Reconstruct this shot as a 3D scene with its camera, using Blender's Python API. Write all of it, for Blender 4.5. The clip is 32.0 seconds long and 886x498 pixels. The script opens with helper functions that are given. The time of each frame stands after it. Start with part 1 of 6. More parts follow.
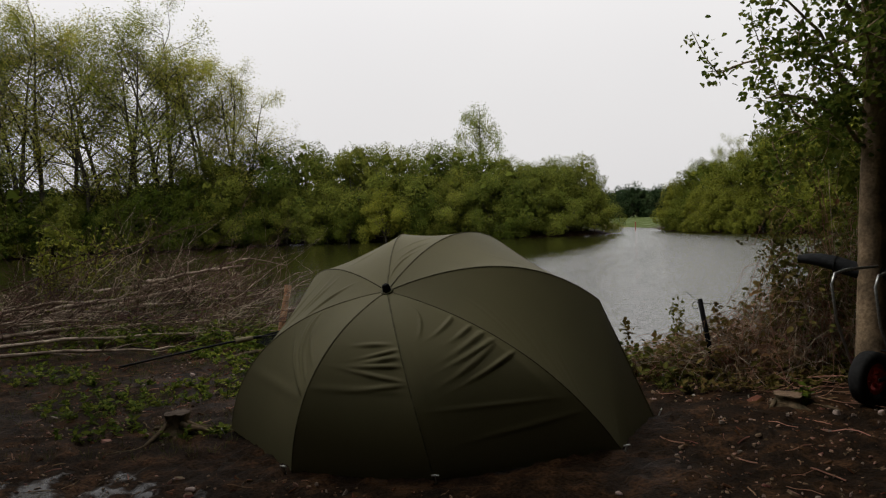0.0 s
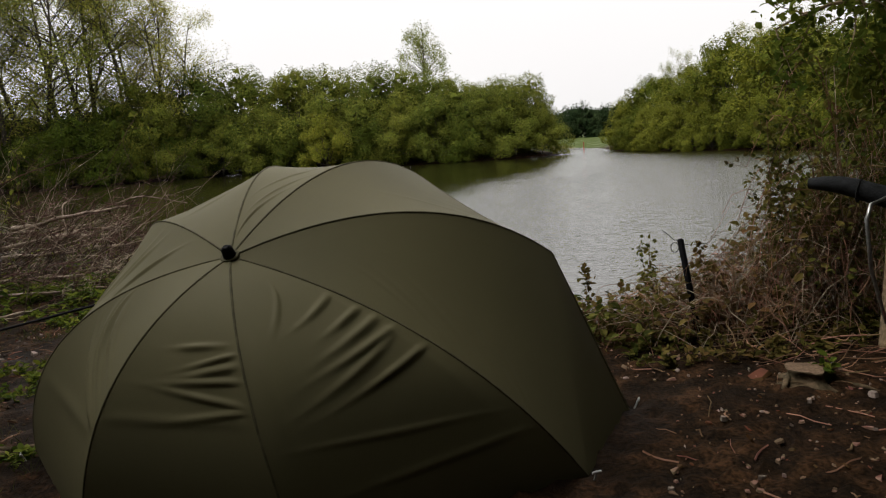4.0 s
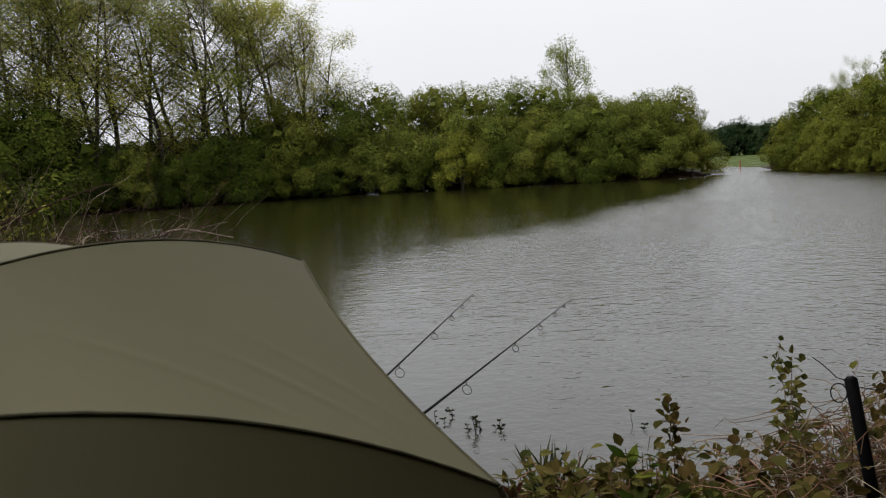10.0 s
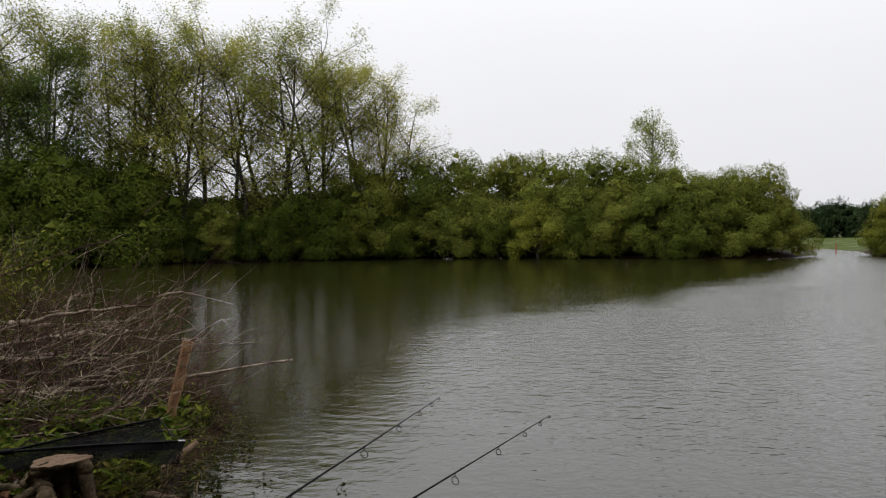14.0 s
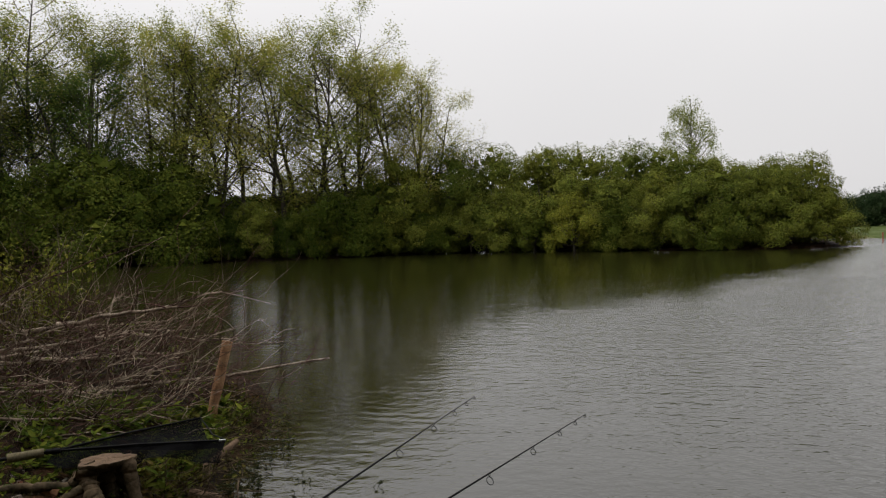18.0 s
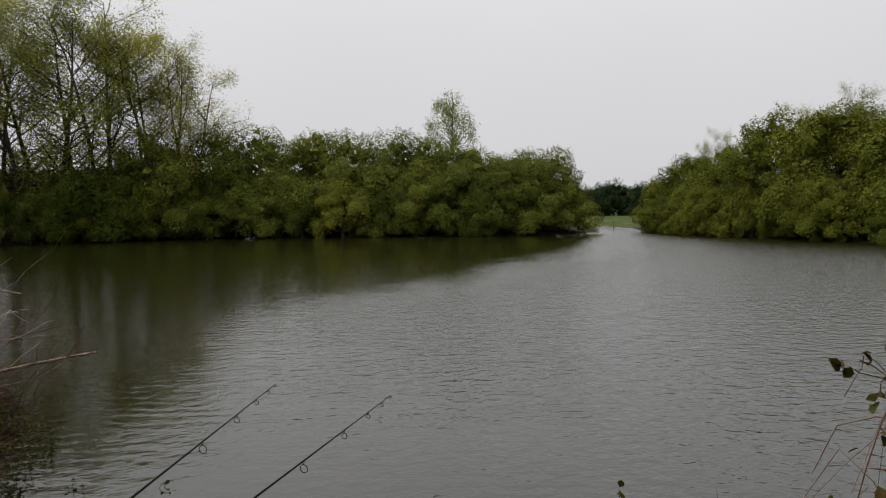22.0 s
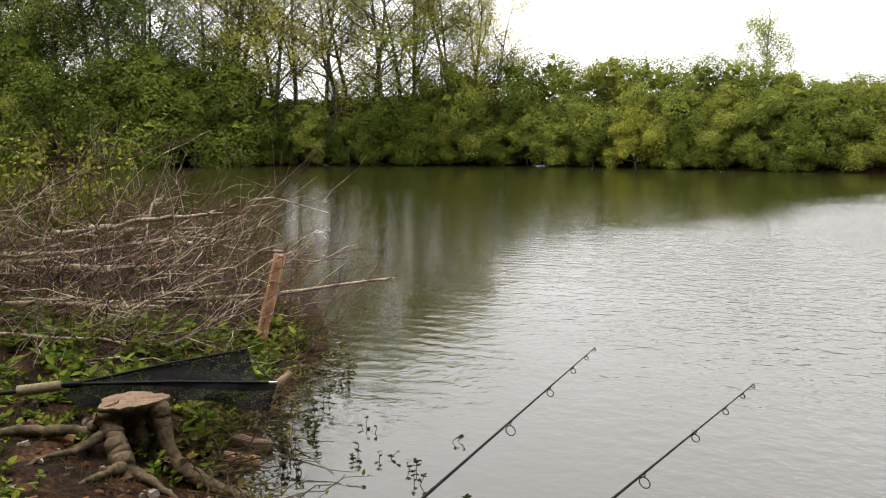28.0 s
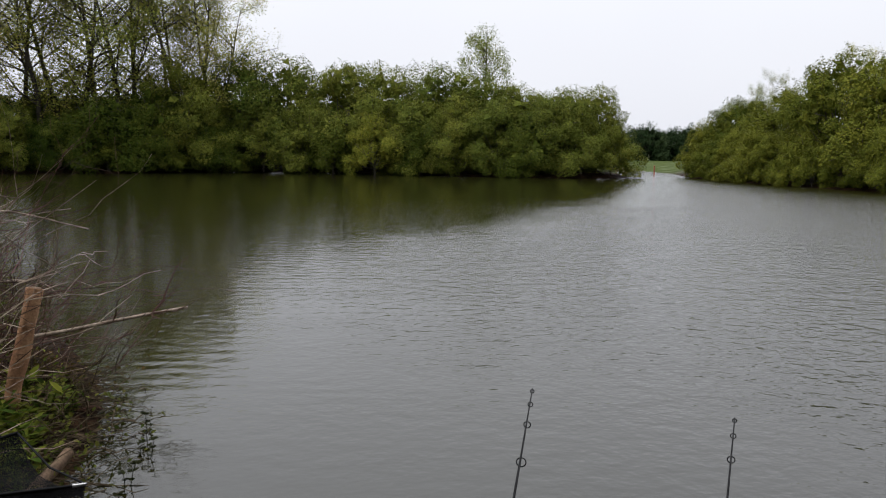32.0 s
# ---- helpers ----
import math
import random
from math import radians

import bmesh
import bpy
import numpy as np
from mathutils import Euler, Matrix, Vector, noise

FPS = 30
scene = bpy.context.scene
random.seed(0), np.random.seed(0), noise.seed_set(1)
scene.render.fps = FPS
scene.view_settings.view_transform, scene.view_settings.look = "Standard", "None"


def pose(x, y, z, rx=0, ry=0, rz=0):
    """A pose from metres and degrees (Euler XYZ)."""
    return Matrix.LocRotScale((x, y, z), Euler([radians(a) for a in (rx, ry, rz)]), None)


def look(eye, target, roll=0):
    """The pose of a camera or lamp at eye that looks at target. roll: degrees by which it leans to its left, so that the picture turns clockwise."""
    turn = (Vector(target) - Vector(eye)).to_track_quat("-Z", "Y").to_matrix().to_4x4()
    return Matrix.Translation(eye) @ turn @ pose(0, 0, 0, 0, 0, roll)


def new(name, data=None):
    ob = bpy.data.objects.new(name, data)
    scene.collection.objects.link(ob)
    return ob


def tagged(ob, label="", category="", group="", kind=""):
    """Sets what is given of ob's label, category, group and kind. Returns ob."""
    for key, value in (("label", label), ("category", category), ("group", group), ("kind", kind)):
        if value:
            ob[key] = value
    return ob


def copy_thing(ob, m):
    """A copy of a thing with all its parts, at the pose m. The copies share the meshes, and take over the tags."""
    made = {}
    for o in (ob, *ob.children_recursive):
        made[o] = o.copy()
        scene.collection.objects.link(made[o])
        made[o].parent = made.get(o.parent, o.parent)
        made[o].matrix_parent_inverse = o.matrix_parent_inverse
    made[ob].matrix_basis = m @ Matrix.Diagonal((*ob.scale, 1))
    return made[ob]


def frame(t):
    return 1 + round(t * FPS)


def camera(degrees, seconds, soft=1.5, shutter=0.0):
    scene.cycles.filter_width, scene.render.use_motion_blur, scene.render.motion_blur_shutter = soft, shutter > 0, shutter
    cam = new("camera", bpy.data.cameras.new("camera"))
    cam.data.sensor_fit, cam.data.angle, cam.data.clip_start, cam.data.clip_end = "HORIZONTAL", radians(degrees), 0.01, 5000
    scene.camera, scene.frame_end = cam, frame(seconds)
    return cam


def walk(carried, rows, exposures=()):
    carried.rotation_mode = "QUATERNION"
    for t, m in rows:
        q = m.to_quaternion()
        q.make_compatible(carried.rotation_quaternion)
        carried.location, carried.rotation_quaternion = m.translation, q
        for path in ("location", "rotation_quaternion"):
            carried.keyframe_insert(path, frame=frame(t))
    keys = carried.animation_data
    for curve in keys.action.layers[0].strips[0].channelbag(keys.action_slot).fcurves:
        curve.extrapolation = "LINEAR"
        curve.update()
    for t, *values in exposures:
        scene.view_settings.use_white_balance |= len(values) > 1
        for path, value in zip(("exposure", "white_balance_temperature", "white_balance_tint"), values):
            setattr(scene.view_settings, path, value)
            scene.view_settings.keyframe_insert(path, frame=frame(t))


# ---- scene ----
cam = camera(61.3, 32.0, 1.2)
PATH = [
    (0, (0.049, -0.009, 1.548), (0.029, 1.989, 1.462), -2.4),
    (0.5, (0.109, 0.156, 1.562), (-0.019, 2.149, 1.447), -3.2),
    (1, (0.053, 0.422, 1.574), (0.05, 2.415, 1.41), -2.8),
    (1.5, (0.062, 0.609, 1.559), (0.212, 2.579, 1.249), -1.5),
    (2, (0.16, 0.838, 1.539), (0.165, 2.824, 1.303), -3.1),
    (2.5, (0.233, 1.028, 1.539), (0.136, 3.014, 1.32), -2.5),
    (3, (0.223, 1.295, 1.526), (0.272, 3.279, 1.278), -2.4),
    (3.5, (0.267, 1.474, 1.516), (0.377, 3.453, 1.243), -4.1),
    (5.5, (0.626, 2.263, 1.508), (0.67, 4.235, 1.18), -2.5),
    (6, (0.663, 2.379, 1.499), (0.693, 4.356, 1.198), -2.8),
    (6.5, (0.852, 2.57, 1.511), (0.885, 4.555, 1.27), -2.7),
    (7, (0.95, 2.776, 1.505), (0.889, 4.757, 1.241), -3.0),
    (7.5, (0.94, 3.068, 1.529), (0.926, 5.062, 1.373), -1.7),
    (8, (1.0, 3.308, 1.531), (1.056, 5.292, 1.284), -3.6),
    (8.5, (1.197, 3.524, 1.522), (1.181, 5.497, 1.19), -2.9),
    (9, (1.274, 3.666, 1.529), (1.162, 5.637, 1.213), -3.9),
    (9.5, (1.224, 3.849, 1.557), (1.035, 5.826, 1.314), -3.8),
    (10, (1.237, 3.949, 1.557), (0.954, 5.916, 1.336), -3.8),
    (10.5, (1.404, 4.094, 1.556), (0.98, 6.039, 1.364), -4.1),
    (11, (1.538, 4.253, 1.532), (1.004, 6.165, 1.29), -3.7),
    (11.5, (1.574, 4.478, 1.512), (1.032, 6.38, 1.211), -2.9),
    (12, (1.58, 4.686, 1.541), (1.084, 6.601, 1.252), -2.1),
    (12.5, (1.589, 4.769, 1.586), (1.133, 6.707, 1.404), -2.1),
    (13, (1.706, 4.894, 1.597), (1.238, 6.829, 1.407), -2.3),
    (13.5, (1.858, 4.997, 1.61), (1.353, 6.932, 1.573), -0.7),
    (15.5, (1.942, 5.075, 1.62), (1.493, 7.023, 1.55), -3.1),
    (16, (1.897, 5.029, 1.616), (1.305, 6.938, 1.542), -3.1),
    (16.5, (1.902, 4.952, 1.659), (1.203, 6.825, 1.588), -2.2),
    (17, (1.911, 5.019, 1.65), (1.166, 6.875, 1.586), -2.1),
    (17.5, (1.926, 4.966, 1.665), (1.253, 6.849, 1.612), -1.7),
    (18, (1.935, 5.035, 1.653), (1.347, 6.946, 1.601), -1.9),
    (18.5, (1.939, 4.99, 1.661), (1.409, 6.917, 1.601), -1.7),
    (19, (1.925, 5.039, 1.623), (1.504, 6.993, 1.57), -1.4),
    (19.5, (1.917, 5.024, 1.653), (1.636, 7.004, 1.63), -1.4),
    (20, (1.838, 4.998, 1.662), (1.644, 6.988, 1.616), -1.1),
    (20.5, (1.777, 4.996, 1.679), (1.686, 6.994, 1.677), -1.4),
    (21, (1.736, 5.023, 1.658), (1.665, 7.022, 1.653), -1.7),
    (21.5, (1.719, 5.013, 1.681), (1.725, 7.012, 1.652), -1.4),
    (22, (1.67, 5.046, 1.638), (1.695, 7.043, 1.532), -1.1),
    (22.5, (1.643, 5.158, 1.609), (1.514, 7.145, 1.422), -1.6),
    (23, (1.669, 5.388, 1.607), (1.383, 7.353, 1.367), -1.4),
    (23.5, (1.703, 5.535, 1.608), (1.218, 7.464, 1.397), -2.0),
    (24, (1.722, 5.669, 1.591), (1.116, 7.561, 1.357), -0.9),
    (24.5, (1.66, 5.70, 1.60), (1.117, 7.607, 1.339), -1.1),
    (26.5, (1.433, 5.797, 1.618), (0.802, 7.668, 1.299), -1.4),
    (27, (1.443, 5.95, 1.612), (0.636, 7.75, 1.278), -1.1),
    (27.5, (1.388, 5.98, 1.594), (0.524, 7.759, 1.292), -0.3),
    (28, (1.216, 6.109, 1.583), (0.509, 7.958, 1.297), 0.0),
    (28.5, (1.028, 6.157, 1.576), (0.529, 8.073, 1.293), -0.0),
    (29, (0.962, 6.277, 1.559), (0.502, 8.208, 1.321), -1.3),
    (29.5, (0.898, 6.387, 1.546), (0.598, 8.351, 1.316), -0.9),
    (30, (0.77, 6.549, 1.531), (0.513, 8.511, 1.238), -1.5),
    (30.5, (0.495, 6.706, 1.492), (0.219, 8.659, 1.163), -1.4),
    (31, (0.384, 6.774, 1.525), (0.28, 8.75, 1.232), -1.6),
    (31.5, (0.197, 7.033, 1.462), (0.114, 9.021, 1.264), -0.6),
    (32, (0.212, 6.923, 1.503), (0.198, 8.906, 1.24), 0.5),
]
LIGHTING = [(0, 0.0, 6700, 10), (1, 0.02, 6700, 10), (2, 0.38, 6750, 10), (3, 0.32, 6750, 10), (6, 0.5, 6700, 10), (7, 0.32, 6600, 10), (9, 0.18, 6450, 10), (13, 0.2, 6400, 10), (16, -0.05, 6750, 10), (19, 0.0, 6600, 10), (22, -0.2, 6550, 10), (23, 0.12, 6550, 10), (24, 0.22, 6600, 10), (26.5, 0.95, 6650, 11), (28, 1.45, 6700, 11), (29, 0.85, 6500, 10.5), (31, 0.3, 6250, 11), (32, 0.25, 6250, 11)]
walk(cam, [(t, look(e, g, r)) for t, e, g, r in PATH], LIGHTING)

# ---- light ----
SKY_LEVEL = 1.10
ZENITH = 1.95
world = bpy.data.worlds.new("overcast_sky")
scene.world = world
world.use_nodes = True
wn, wl = world.node_tree.nodes, world.node_tree.links
bg = wn["Background"]
sky = wn.new("ShaderNodeTexSky")
sky.sky_type = "NISHITA"
sky.sun_disc = False
sky.sun_elevation, sky.sun_rotation = radians(60), radians(-96)
sky.air_density, sky.dust_density = 1.0, 4.0
grey = wn.new("ShaderNodeHueSaturation")
grey.inputs["Saturation"].default_value = 0.12
grey.inputs["Value"].default_value = 0.10
cloud = wn.new("ShaderNodeMixRGB")
cloud.inputs[0].default_value = 0.82
clouds = wn.new("ShaderNodeTexNoise")
clouds.inputs["Scale"].default_value = 1.6
clouds.inputs["Detail"].default_value = 3.0
ramp = wn.new("ShaderNodeValToRGB")
ramp.color_ramp.elements[0].position, ramp.color_ramp.elements[0].color = 0.3, (0.745, 0.745, 0.775, 1)
ramp.color_ramp.elements[1].position, ramp.color_ramp.elements[1].color = 0.7, (0.80, 0.80, 0.82, 1)
wl.new(sky.outputs[0], grey.inputs["Color"])
wl.new(clouds.outputs[0], ramp.inputs[0])
wl.new(grey.outputs[0], cloud.inputs[1])
wl.new(ramp.outputs[0], cloud.inputs[2])
# an overcast sky grows brighter towards the zenith
where = wn.new("ShaderNodeTexCoord")
apart = wn.new("ShaderNodeSeparateXYZ")
wl.new(where.outputs["Generated"], apart.inputs[0])
lift = wn.new("ShaderNodeMapRange")
lift.interpolation_type = "SMOOTHSTEP"
lift.inputs[1].default_value, lift.inputs[2].default_value, lift.inputs[3].default_value, lift.inputs[4].default_value = 0.10, 0.95, 1.0, ZENITH
wl.new(apart.outputs[2], lift.inputs[0])
grow_bright = wn.new("ShaderNodeMixRGB")
grow_bright.blend_type = "MULTIPLY"
grow_bright.inputs[0].default_value = 1.0
wl.new(cloud.outputs[0], grow_bright.inputs[1])
wl.new(lift.outputs[0], grow_bright.inputs[2])
wl.new(grow_bright.outputs[0], bg.inputs[0])
bg.inputs[1].default_value = SKY_LEVEL
sun = new("sun", bpy.data.lights.new("sun", "SUN"))
sun.data.energy, sun.data.angle, sun.data.color = 1.5, radians(28), (1.0, 0.97, 0.92)
sun.matrix_world = look((0, 0, 0), (0.50, 0.05, -0.865))

# ---- materials ----


def mat(name, col=(0.5, 0.5, 0.5), rough=0.7, metal=0.0, col2=None, scale=8.0, bump=0.0, bscale=60.0, fine=None, island=0.0, trans=0.0, spec=0.12, dist=0.01, obj=0.0):
    """A surface with colour at two scales, relief and piece-to-piece variation."""
    m = bpy.data.materials.new(name)
    m.use_nodes = True
    n, l = m.node_tree.nodes, m.node_tree.links
    b = n["Principled BSDF"]
    b.inputs["Roughness"].default_value = rough
    b.inputs["Metallic"].default_value = metal
    b.inputs["Specular IOR Level"].default_value = spec
    geo = n.new("ShaderNodeNewGeometry")
    tc = n.new("ShaderNodeTexCoord")
    c2 = col2 or tuple(v * 0.6 for v in col)
    mix = n.new("ShaderNodeMixRGB")
    mix.inputs[1].default_value, mix.inputs[2].default_value = (*col, 1), (*c2, 1)
    nz = n.new("ShaderNodeTexNoise")
    nz.inputs["Scale"].default_value, nz.inputs["Detail"].default_value = scale, 6.0
    l.new(tc.outputs["Object"], nz.inputs["Vector"])
    rr = n.new("ShaderNodeValToRGB")
    rr.color_ramp.elements[0].position, rr.color_ramp.elements[1].position = 0.35, 0.65
    l.new(nz.outputs[0], rr.inputs[0])
    l.new(rr.outputs[0], mix.inputs[0])
    out = mix.outputs[0]
    if fine:
        f2 = n.new("ShaderNodeTexNoise")
        f2.inputs["Scale"].default_value, f2.inputs["Detail"].default_value = fine, 4.0
        l.new(tc.outputs["Object"], f2.inputs["Vector"])
        hs = n.new("ShaderNodeMapRange")
        hs.inputs[1].default_value, hs.inputs[2].default_value, hs.inputs[3].default_value, hs.inputs[4].default_value = 0.3, 0.7, 0.7, 1.3
        l.new(f2.outputs[0], hs.inputs[0])
        mu = n.new("ShaderNodeMixRGB")
        mu.blend_type = "MULTIPLY"
        mu.inputs[0].default_value = 1.0
        l.new(out, mu.inputs[1])
        l.new(hs.outputs[0], mu.inputs[2])
        out = mu.outputs[0]
    for amount, source in ((island, geo.outputs["Random Per Island"]), (obj, None)):
        if not amount:
            continue
        if source is None:
            source = n.new("ShaderNodeObjectInfo").outputs["Random"]
        mr = n.new("ShaderNodeMapRange")
        mr.inputs[3].default_value, mr.inputs[4].default_value = 1 - amount, 1 + amount
        l.new(source, mr.inputs[0])
        hv = n.new("ShaderNodeHueSaturation")
        l.new(mr.outputs[0], hv.inputs["Value"])
        mh = n.new("ShaderNodeMapRange")
        mh.inputs[3].default_value, mh.inputs[4].default_value = 0.5 + amount * 0.07, 0.5 - amount * 0.07
        l.new(source, mh.inputs[0])
        l.new(mh.outputs[0], hv.inputs["Hue"])
        l.new(out, hv.inputs["Color"])
        out = hv.outputs[0]
    l.new(out, b.inputs["Base Color"])
    if bump:
        bn = n.new("ShaderNodeTexNoise")
        bn.inputs["Scale"].default_value, bn.inputs["Detail"].default_value = bscale, 5.0
        l.new(tc.outputs["Object"], bn.inputs["Vector"])
        bu = n.new("ShaderNodeBump")
        bu.inputs["Strength"].default_value, bu.inputs["Distance"].default_value = bump, dist
        l.new(bn.outputs[0], bu.inputs["Height"])
        l.new(bu.outputs[0], b.inputs["Normal"])
    if trans:
        tr = n.new("ShaderNodeBsdfTranslucent")
        l.new(out, tr.inputs["Color"])
        ms = n.new("ShaderNodeMixShader")
        ms.inputs[0].default_value = trans
        l.new(b.outputs[0], ms.inputs[1])
        l.new(tr.outputs[0], ms.inputs[2])
        l.new(ms.outputs[0], n["Material Output"].inputs["Surface"])
    return m


def leafmat(name, col, var=0.18, obj=0.0, trans=0.35, col2=None):
    return mat(name, col, 0.55, col2=col2 or (col[0] * 0.75, col[1] * 0.85, col[2] * 0.8), scale=0.6, island=var, trans=trans, spec=0.015, obj=obj)


M_WILLOW = leafmat("willow_leaf", (0.100, 0.128, 0.021), 0.3, obj=0.25, col2=(0.124, 0.138, 0.023), trans=0.25)
M_TALL = leafmat("poplar_leaf", (0.255, 0.285, 0.052), 0.35, obj=0.2, col2=(0.250, 0.240, 0.050), trans=0.55)
M_POPLAR = leafmat("lone_poplar_leaf", (0.210, 0.230, 0.052), 0.3, trans=0.45)
M_ALDER = leafmat("alder_leaf", (0.092, 0.130, 0.026), 0.3, obj=0.15, trans=0.4)
M_DARK = leafmat("dark_shrub_leaf", (0.066, 0.083, 0.012), 0.3, obj=0.4, trans=0.25)
M_ADDEDLEAF = leafmat("woodland_leaf", (0.043, 0.066, 0.014), obj=0.2)
M_LIGHT = leafmat("light_willow_leaf", (0.165, 0.175, 0.024), 0.25, obj=0.08, col2=(0.135, 0.150, 0.020), trans=0.25)
M_ISLAND = leafmat("island_leaf", (0.118, 0.130, 0.017), 0.3, obj=0.2, col2=(0.098, 0.118, 0.017), trans=0.25)
M_FAR = leafmat("distant_leaf", (0.035, 0.055, 0.022), obj=0.2)
M_NEARLEAF = leafmat("maple_leaf", (0.135, 0.165, 0.028), 0.4, trans=0.55)
M_BRAMBLE = leafmat("bramble_leaf", (0.105, 0.130, 0.024), 0.5, col2=(0.105, 0.066, 0.024))
M_NETTLE = leafmat("fresh_green_leaf", (0.125, 0.160, 0.022), 0.5, col2=(0.075, 0.105, 0.016))
M_GRASS = leafmat("grass_blade", (0.055, 0.080, 0.020), 0.5, col2=(0.075, 0.070, 0.028))
M_BARK = mat("far_bark", (0.085, 0.075, 0.058), 0.9, scale=3, bump=0.6, bscale=9, dist=0.03)
M_NEARBARK = mat("near_bark", (0.34, 0.245, 0.155), 0.9, col2=(0.17, 0.125, 0.08), scale=7, fine=40, bump=0.9, bscale=30, dist=0.012)
M_TWIG = mat("brown_twig", (0.105, 0.060, 0.042), 0.85, col2=(0.036, 0.021, 0.014), scale=2, island=0.45)
M_PALETWIG = mat("pale_dead_twig", (0.42, 0.34, 0.255), 0.85, col2=(0.14, 0.105, 0.075), scale=6, fine=40, island=0.25)
M_STALK = mat("dead_bramble_cane", (0.300, 0.185, 0.110), 0.8, col2=(0.120, 0.064, 0.040), scale=3, island=0.45)
M_DRYLEAF = mat("dry_leaf", (0.120, 0.056, 0.024), 0.8, col2=(0.060, 0.030, 0.014), scale=5, island=0.5, trans=0.2)
M_SEAM = mat("tent_seam_tape", (0.112, 0.102, 0.056), 0.75, scale=20, bump=0.3, bscale=300, dist=0.002)
M_BLACK = mat("black_coated_metal", (0.007, 0.007, 0.008), 0.55, scale=20, spec=0.06, bump=0.1, bscale=200, dist=0.001)
M_RUBBER = mat("black_rubber", (0.020, 0.020, 0.020), 0.85, scale=30, bump=0.3, bscale=120, dist=0.002)
M_RED = mat("red_rim_paint", (0.42, 0.045, 0.035), 0.5, col2=(0.24, 0.035, 0.03), scale=25, fine=90)
M_CHROME = mat("bare_metal", (0.48, 0.48, 0.47), 0.4, metal=0.9, scale=30)
M_CARBON = mat("carbon_rod", (0.012, 0.012, 0.013), 0.6, scale=30, spec=0.08)
M_STUMP = mat("mossy_stump_bark", (0.122, 0.087, 0.053), 0.9, col2=(0.040, 0.033, 0.018), scale=9, fine=45, bump=0.9, bscale=26, dist=0.014, spec=0.1)
M_OLDWOOD = mat("weathered_wood", (0.10, 0.075, 0.055), 0.9, col2=(0.05, 0.036, 0.027), scale=14, fine=70, bump=0.3, bscale=90, dist=0.003)
M_CUTWOOD = mat("cut_wood", (0.165, 0.110, 0.070), 0.85, col2=(0.12, 0.080, 0.052), scale=14, fine=70, bump=0.3, bscale=90, dist=0.003)
M_STAKE = mat("peeled_stake", (0.46, 0.27, 0.15), 0.8, col2=(0.30, 0.155, 0.085), scale=9, fine=60, bump=0.5, bscale=40, dist=0.005)
M_STONE = mat("pale_stone", (0.26, 0.22, 0.18), 0.85, col2=(0.13, 0.10, 0.08), scale=20, island=0.35, obj=0.25)
M_CHIP = mat("pale_wood_chip", (0.25, 0.18, 0.12), 0.85, col2=(0.11, 0.055, 0.035), scale=14, island=0.5)
M_CORK = mat("grip_foam", (0.21, 0.175, 0.105), 0.85, scale=60, fine=200)
M_PEG = mat("peg_steel", (0.62, 0.62, 0.60), 0.4, metal=0.5, scale=40)
M_BAG = mat("black_bag_cloth", (0.022, 0.024, 0.026), 0.75, scale=20, bump=0.5, bscale=60, dist=0.01)
M_NETMESH = mat("black_net_cord", (0.012, 0.012, 0.013), 0.8, scale=20)
def net_material():
    """Fine black netting: cords on a small grid with open holes."""
    m = mat("black_netting", (0.008, 0.008, 0.009), 0.9, scale=20, spec=0.05)
    n, l = m.node_tree.nodes, m.node_tree.links
    tc = n.new("ShaderNodeTexCoord")
    cells = n.new("ShaderNodeTexVoronoi")
    cells.feature = "DISTANCE_TO_EDGE"
    cells.inputs["Scale"].default_value = 150
    l.new(tc.outputs["Object"], cells.inputs["Vector"])
    hole = n.new("ShaderNodeMath")
    hole.operation = "GREATER_THAN"
    hole.inputs[1].default_value = 0.13
    l.new(cells.outputs["Distance"], hole.inputs[0])
    clear = n.new("ShaderNodeBsdfTransparent")
    ms = n.new("ShaderNodeMixShader")
    l.new(hole.outputs[0], ms.inputs[0])
    l.new(n["Principled BSDF"].outputs[0], ms.inputs[1])
    l.new(clear.outputs[0], ms.inputs[2])
    l.new(ms.outputs[0], n["Material Output"].inputs["Surface"])
    return m


M_NET = net_material()
M_WATERPLANT = leafmat("water_plant_leaf", (0.030, 0.034, 0.014), 0.4)
M_REED = mat("pale_reed", (0.42, 0.36, 0.17), 0.85, col2=(0.24, 0.24, 0.09), scale=3, island=0.3)
M_YELLOW = mat("yellow_plastic", (0.70, 0.62, 0.05), 0.4, scale=30)
M_MARKER = mat("marker_paint", (0.45, 0.14, 0.10), 0.6, scale=30)

# ---- building helpers ----
R = np.random.default_rng(7)


